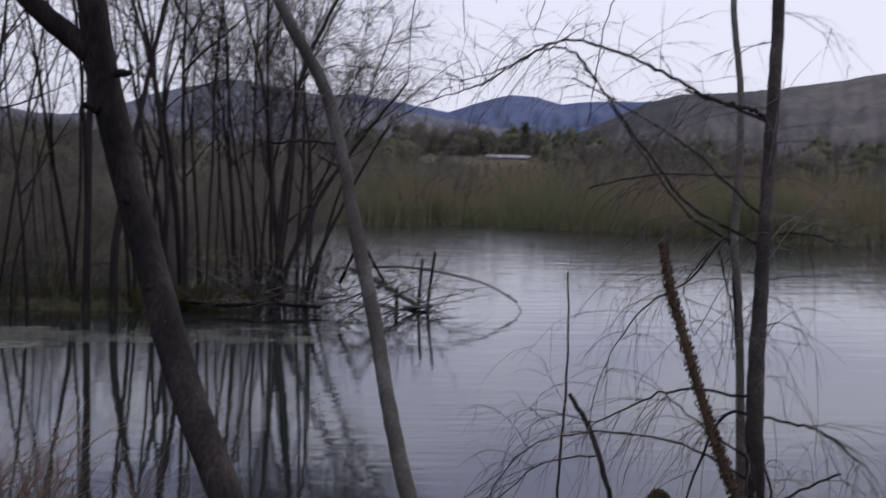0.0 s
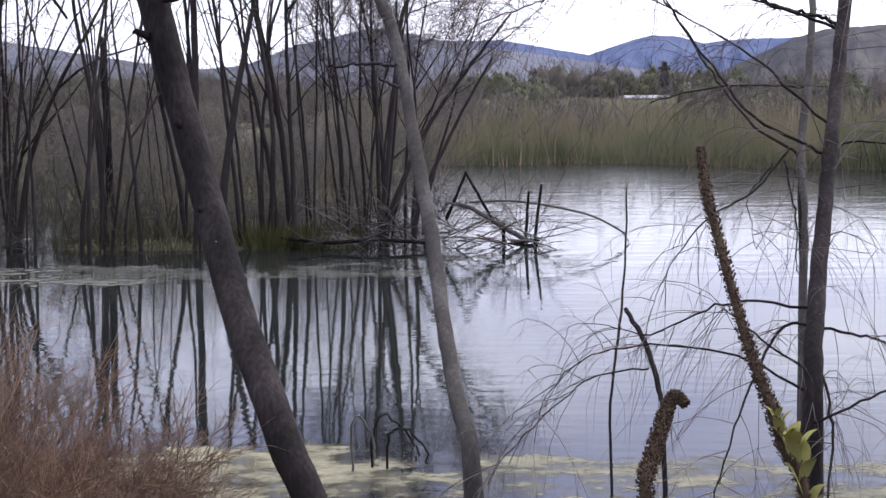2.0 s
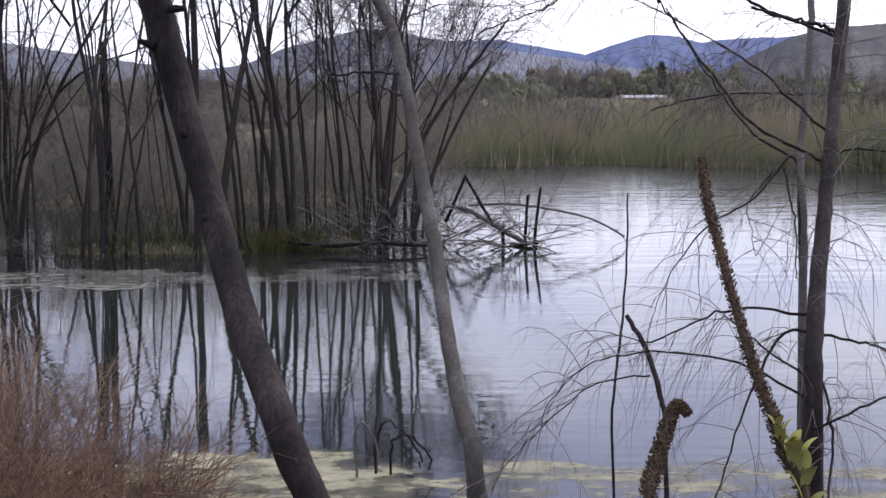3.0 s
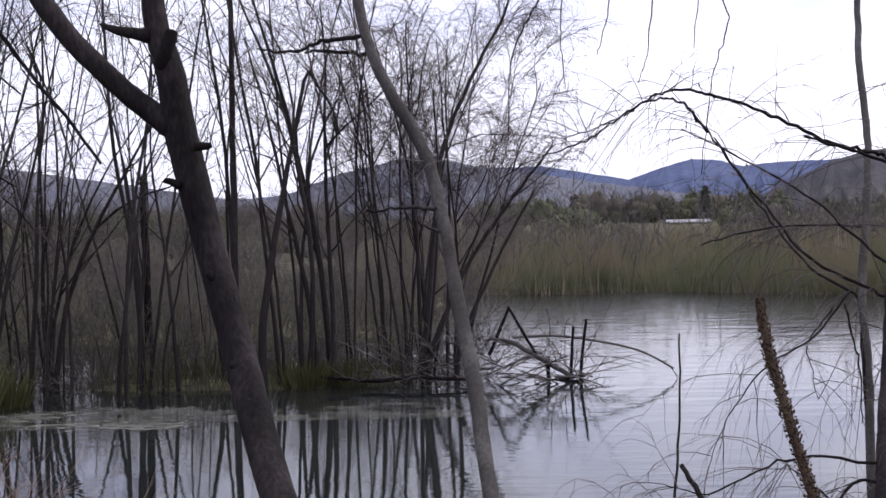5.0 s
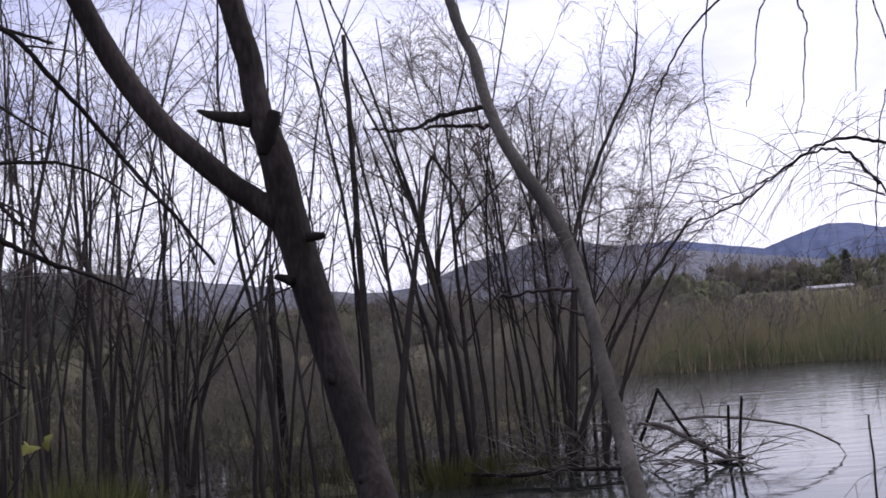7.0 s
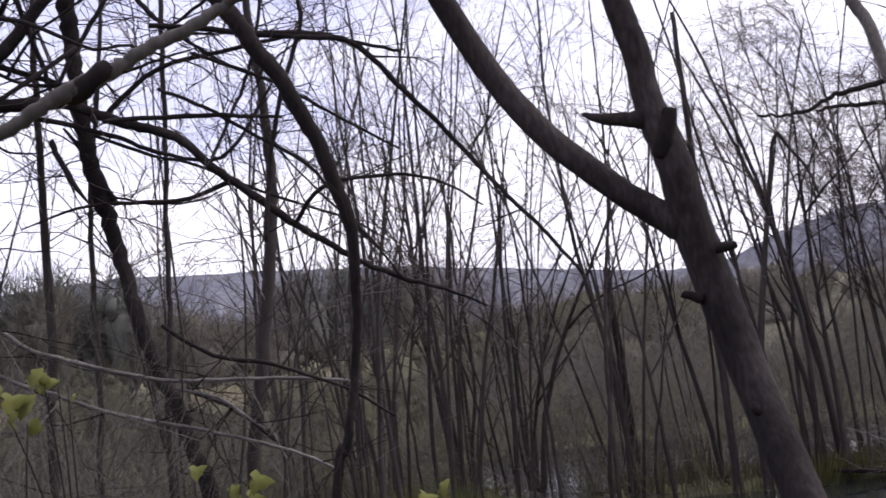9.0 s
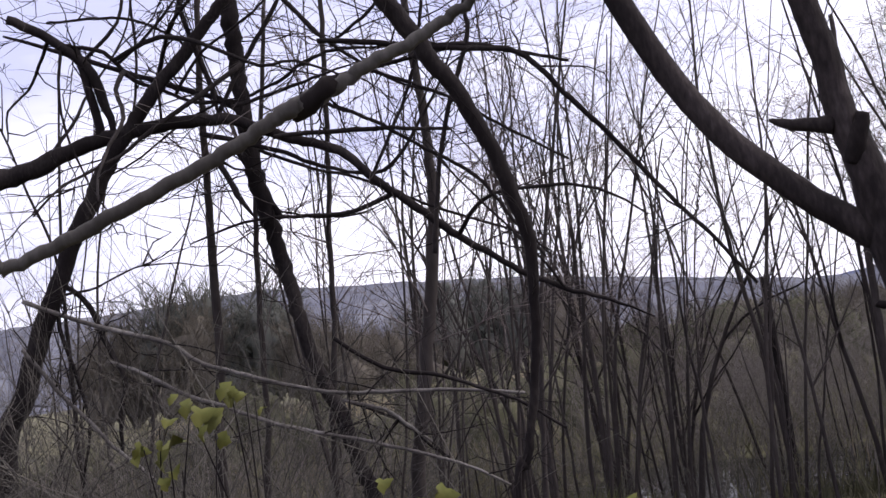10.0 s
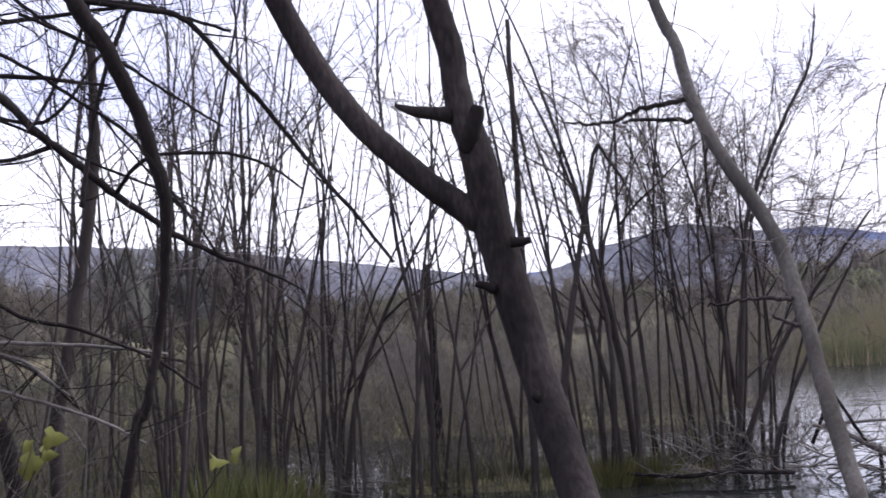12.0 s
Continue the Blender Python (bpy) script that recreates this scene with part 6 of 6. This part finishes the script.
bough("fallen_bough", [(x, y, z, r * 0.72) for x, y, z, r in G6C], "pale dead bough hanging in the thicket", BOUGH_SUNLIT, 325, 9, None, 1.0)
bough("fallen_bough", [(x, y, z, r * 0.72) for x, y, z, r in G6D], "short pale dead bough in the thicket", BOUGH_SUNLIT, 326, 7, None, 1.0)
bough("arching_shoot", G7, "thin dark arching shoot", BARK_DARK, 327, 18, None, 0.7)
bough("arching_shoot", G13, "thin dark arching shoot", BARK_DARK, 328, 8)

for i, r in enumerate((N4, N11, N15, N16, N20)):
    bough("arching_shoot", r, "thin dark arching shoot", BARK_DARK, 330 + i, 9)


def pole_tree(rows, seed):
    x, y = rows[-1][0], rows[-1][1]
    o = (x, y, max(ground_height(x, y), 0) - 0.1)
    t = thing("pole_tree", o, "straight dark bare trunk deep in the thicket", "tree", "straight thicket trunks")
    limb("trunk", [(x, y, o[2], rows[-1][3] * 1.1)] + rows[::-1], WILLOW, t, o, 9, 5, 0.004, 0.06, seed)
    s, rng = Shape(o), random.Random(seed)
    for _ in range(12):
        p, d, w = along(rows, rng.uniform(0.0, 0.75))
        twigs(s, p, Vector((rng.gauss(0, 0.7), rng.gauss(0, 0.5), rng.gauss(0.6, 0.4))), rng.uniform(0.4, 1.3), 0.006, 1, rng, 0.05, 5, 0.5, 4)
    tagged(s.make("twig_haze", TWIG, t), kind="stuff")


for i, r in enumerate((V1, V2, V3, V4)):
    pole_tree(r, 350 + i)

W2 = "bare thin-stemmed willow in the bankside thicket"
rng1 = random.Random(400)
for i in range(26):
    yaw = rng1.uniform(7, 46)
    d = rng1.uniform(9.5, 18)
    x, y = polar(yaw, d)
    if (y < 9 and x > -2.0) or (yaw > 27 and i % 5 < 3):
        continue
    if x > -4.0 and y < 13.0:
        x -= 2.5
    willow(x, y, rng1.randint(2, 3), rng1.uniform(4.6, 6.6), W2, 410 + i, (rng1.gauss(0, 0.06), 0), 0.08, 3.2, "thicket willows", 0.022, sides=1.1)


def in_thicket(rng):
    yaw, d = rng.uniform(9, 50), rng.uniform(6, 24)
    x, y = polar(yaw, d)
    return (x, y) if ground_height(x, y) > -0.1 else None


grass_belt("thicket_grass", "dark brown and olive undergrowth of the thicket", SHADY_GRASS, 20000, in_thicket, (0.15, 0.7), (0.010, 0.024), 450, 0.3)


def undergrowth():
    s, rng = Shape((-4, 8, 0)), random.Random(451)
    for _ in range(1400):
        yaw, d = (rng.uniform(9, 50), rng.uniform(5.5, 20)) if rng.random() < 0.5 else (rng.uniform(25, 50), rng.uniform(5.2, 10))
        x, y = polar(yaw, d)
        z = ground_height(x, y)
        if z < -0.2:
            continue
        twigs(s, Vector((x, y, max(z, 0) - 0.03)), Vector((rng.gauss(0, 0.35), rng.gauss(0, 0.35), 1)), rng.uniform(0.4, 1.25), 0.0045, 2, rng, 0.05, 3, 0.55, 3, 3, 0.24)
    tagged(s.make("undergrowth", TWIG), "brown leafless undergrowth filling the thicket", "undergrowth", kind="stuff")


undergrowth()


def thicket_brush():
    """Tall bare brush that closes the view between the thicket's stems."""
    s, rng = Shape((-7, 11, 0)), random.Random(452)
    for _ in range(560):
        yaw, d = 25 + 22 * rng.random() ** 0.8, rng.uniform(6.5, 15)
        x, y = polar(yaw, d)
        z = ground_height(x, y)
        if z < -0.2:
            continue
        twigs(s, Vector((x, y, max(z, 0) - 0.03)), Vector((rng.gauss(0, 0.22), rng.gauss(0, 0.22), 1)), rng.uniform(0.7, 2.2), 0.0058, 2, rng, 0.03, 4, 0.5, 3, 3, 0.24)
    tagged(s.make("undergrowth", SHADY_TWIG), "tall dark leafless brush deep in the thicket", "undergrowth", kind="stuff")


thicket_brush()


def in_marsh(rng):
    x, y = rng.uniform(-24, -0.8), rng.uniform(15.5, 36)
    return (x, y) if ground_height(x, y) > -0.1 and noise.noise(Vector((x * 0.3, y * 0.3, 8))) + 0.5 > 0.6 * rng.random() else None


grass_belt("marsh_grass", "brown and olive marsh grass behind the willow spit", GRASS_DARK, 24000, in_marsh, (0.2, 0.8), (0.012, 0.026), 455, 0.25, "grass", Vector((-8, 60, -40)))
grass_belt("dry_reeds", "tan reeds standing in the marsh behind the spit", REED_DRY, 1500, in_marsh, (0.5, 1.1), (0.012, 0.024), 456, 0.2, "reeds", Vector((-8, 60, -40)))


def marsh_brush():
    s, rng = Shape((-8, 20, 0)), random.Random(457)
    for _ in range(480):
        x, y = rng.uniform(-20, -0.9), rng.uniform(16.3, 32)
        if ground_height(x, y) < -0.1:
            continue
        twigs(s, Vector((x, y, 0)), Vector((rng.gauss(0, 0.3), rng.gauss(0, 0.3), 1)), rng.uniform(0.5, 1.7), 0.0065, 2, rng, 0.03, 4, 0.5, 3)
    tagged(s.make("marsh_brush", TWIG_FAR), "grey-brown leafless brush in the marsh", "brush", kind="stuff")


marsh_brush()


def spit_haze():
    """Close bare brush that fills the ground behind the willow feet."""
    s, rng = Shape((-2, 16, 0)), random.Random(458)
    for _ in range(560):
        x, y = rng.uniform(-6.5, 0.2), rng.uniform(16.5, 24)
        twigs(s, Vector((x, y, -0.1)), Vector((rng.gauss(0, 0.3), rng.gauss(0, 0.3), 1)), rng.uniform(0.7, 2.3), 0.0055, 2, rng, 0.04, 4, 0.5, 3)
    tagged(s.make("marsh_brush", TWIG_FAR), "close grey-brown leafless brush behind the willow feet", "brush", kind="stuff")


spit_haze()


def bramble_leaf(x, y, z, size, seed):
    rng = random.Random(seed)
    s = Shape((x, y, z))
    n = 14
    tilt = Euler((rng.uniform(0.5, 1.4), rng.uniform(-0.5, 0.5), rng.uniform(-0.8, 0.8))).to_matrix()
    s.v.append((0, 0, 0))
    for k in range(n):
        a = 2 * math.pi * k / n
        r = size * 0.5 * (0.78 + 0.22 * math.cos(3 * a) + 0.10 * (-1) ** k)
        p = tilt @ Vector((math.cos(a) * r, math.sin(a) * r, 0.45 * r * math.cos(2 * a)))
        s.v.append((p.x, p.y, p.z))
    for k in range(n):
        s.f.append((0, 1 + k, 1 + (k + 1) % n))
    return s


def bramble():
    o = (-3.35, 4.89, 0.05)
    t = thing("bramble", o, "bramble with a few yellow-green leaves", "bramble")
    rng = random.Random(460)
    canes = Shape(o)
    spots = [(-3.45, 4.85, 1.77, 0.154), (-3.53, 4.82, 1.79, 0.096), (-3.42, 4.87, 1.70, 0.096), (-3.35, 4.89, 1.84, 0.135), (-3.30, 4.92, 1.80, 0.096), (-3.37, 4.88, 1.88, 0.081), (-3.19, 4.96, 1.94, 0.096), (-3.16, 4.97, 1.91, 0.067), (-3.23, 4.94, 1.93, 0.058), (-3.47, 4.84, 1.85, 0.069), (-2.70, 5.16, 1.50, 0.115), (-2.64, 5.19, 1.47, 0.096), (-2.68, 5.17, 1.46, 0.077), (-2.06, 5.41, 1.38, 0.077)]
    for x, y, z, size in spots:
        foot = Vector((o[0] + (x - o[0]) * 0.5 + rng.gauss(0, 0.1), o[1] + rng.gauss(0, 0.1), o[2]))
        tip = Vector((x, y, z))
        mid = foot.lerp(tip, 0.6) + Vector((rng.gauss(0, 0.06), rng.gauss(0, 0.06), 0.12))
        pts, rad = spline([(*foot, 0.006), (*mid, 0.0045), (*tip, 0.0025)], 5)
        canes.tube(pts, rad, 4)
    tagged(canes.make("cane", BARK_DARK, t), kind="stuff")
    leaves = [(x + rng.gauss(0, 0.035), y + rng.gauss(0, 0.04), z + rng.gauss(0, 0.035), size * rng.uniform(0.6, 1.05)) for x, y, z, size in spots for _ in range(2)]
    for i, (x, y, z, size) in enumerate(leaves):
        s = bramble_leaf(x, y, z, size, 470 + i)
        ob = s.make("leaf", LEAF, t)
        ob.location = Vector((x, y, z)) - Vector(o)


bramble()
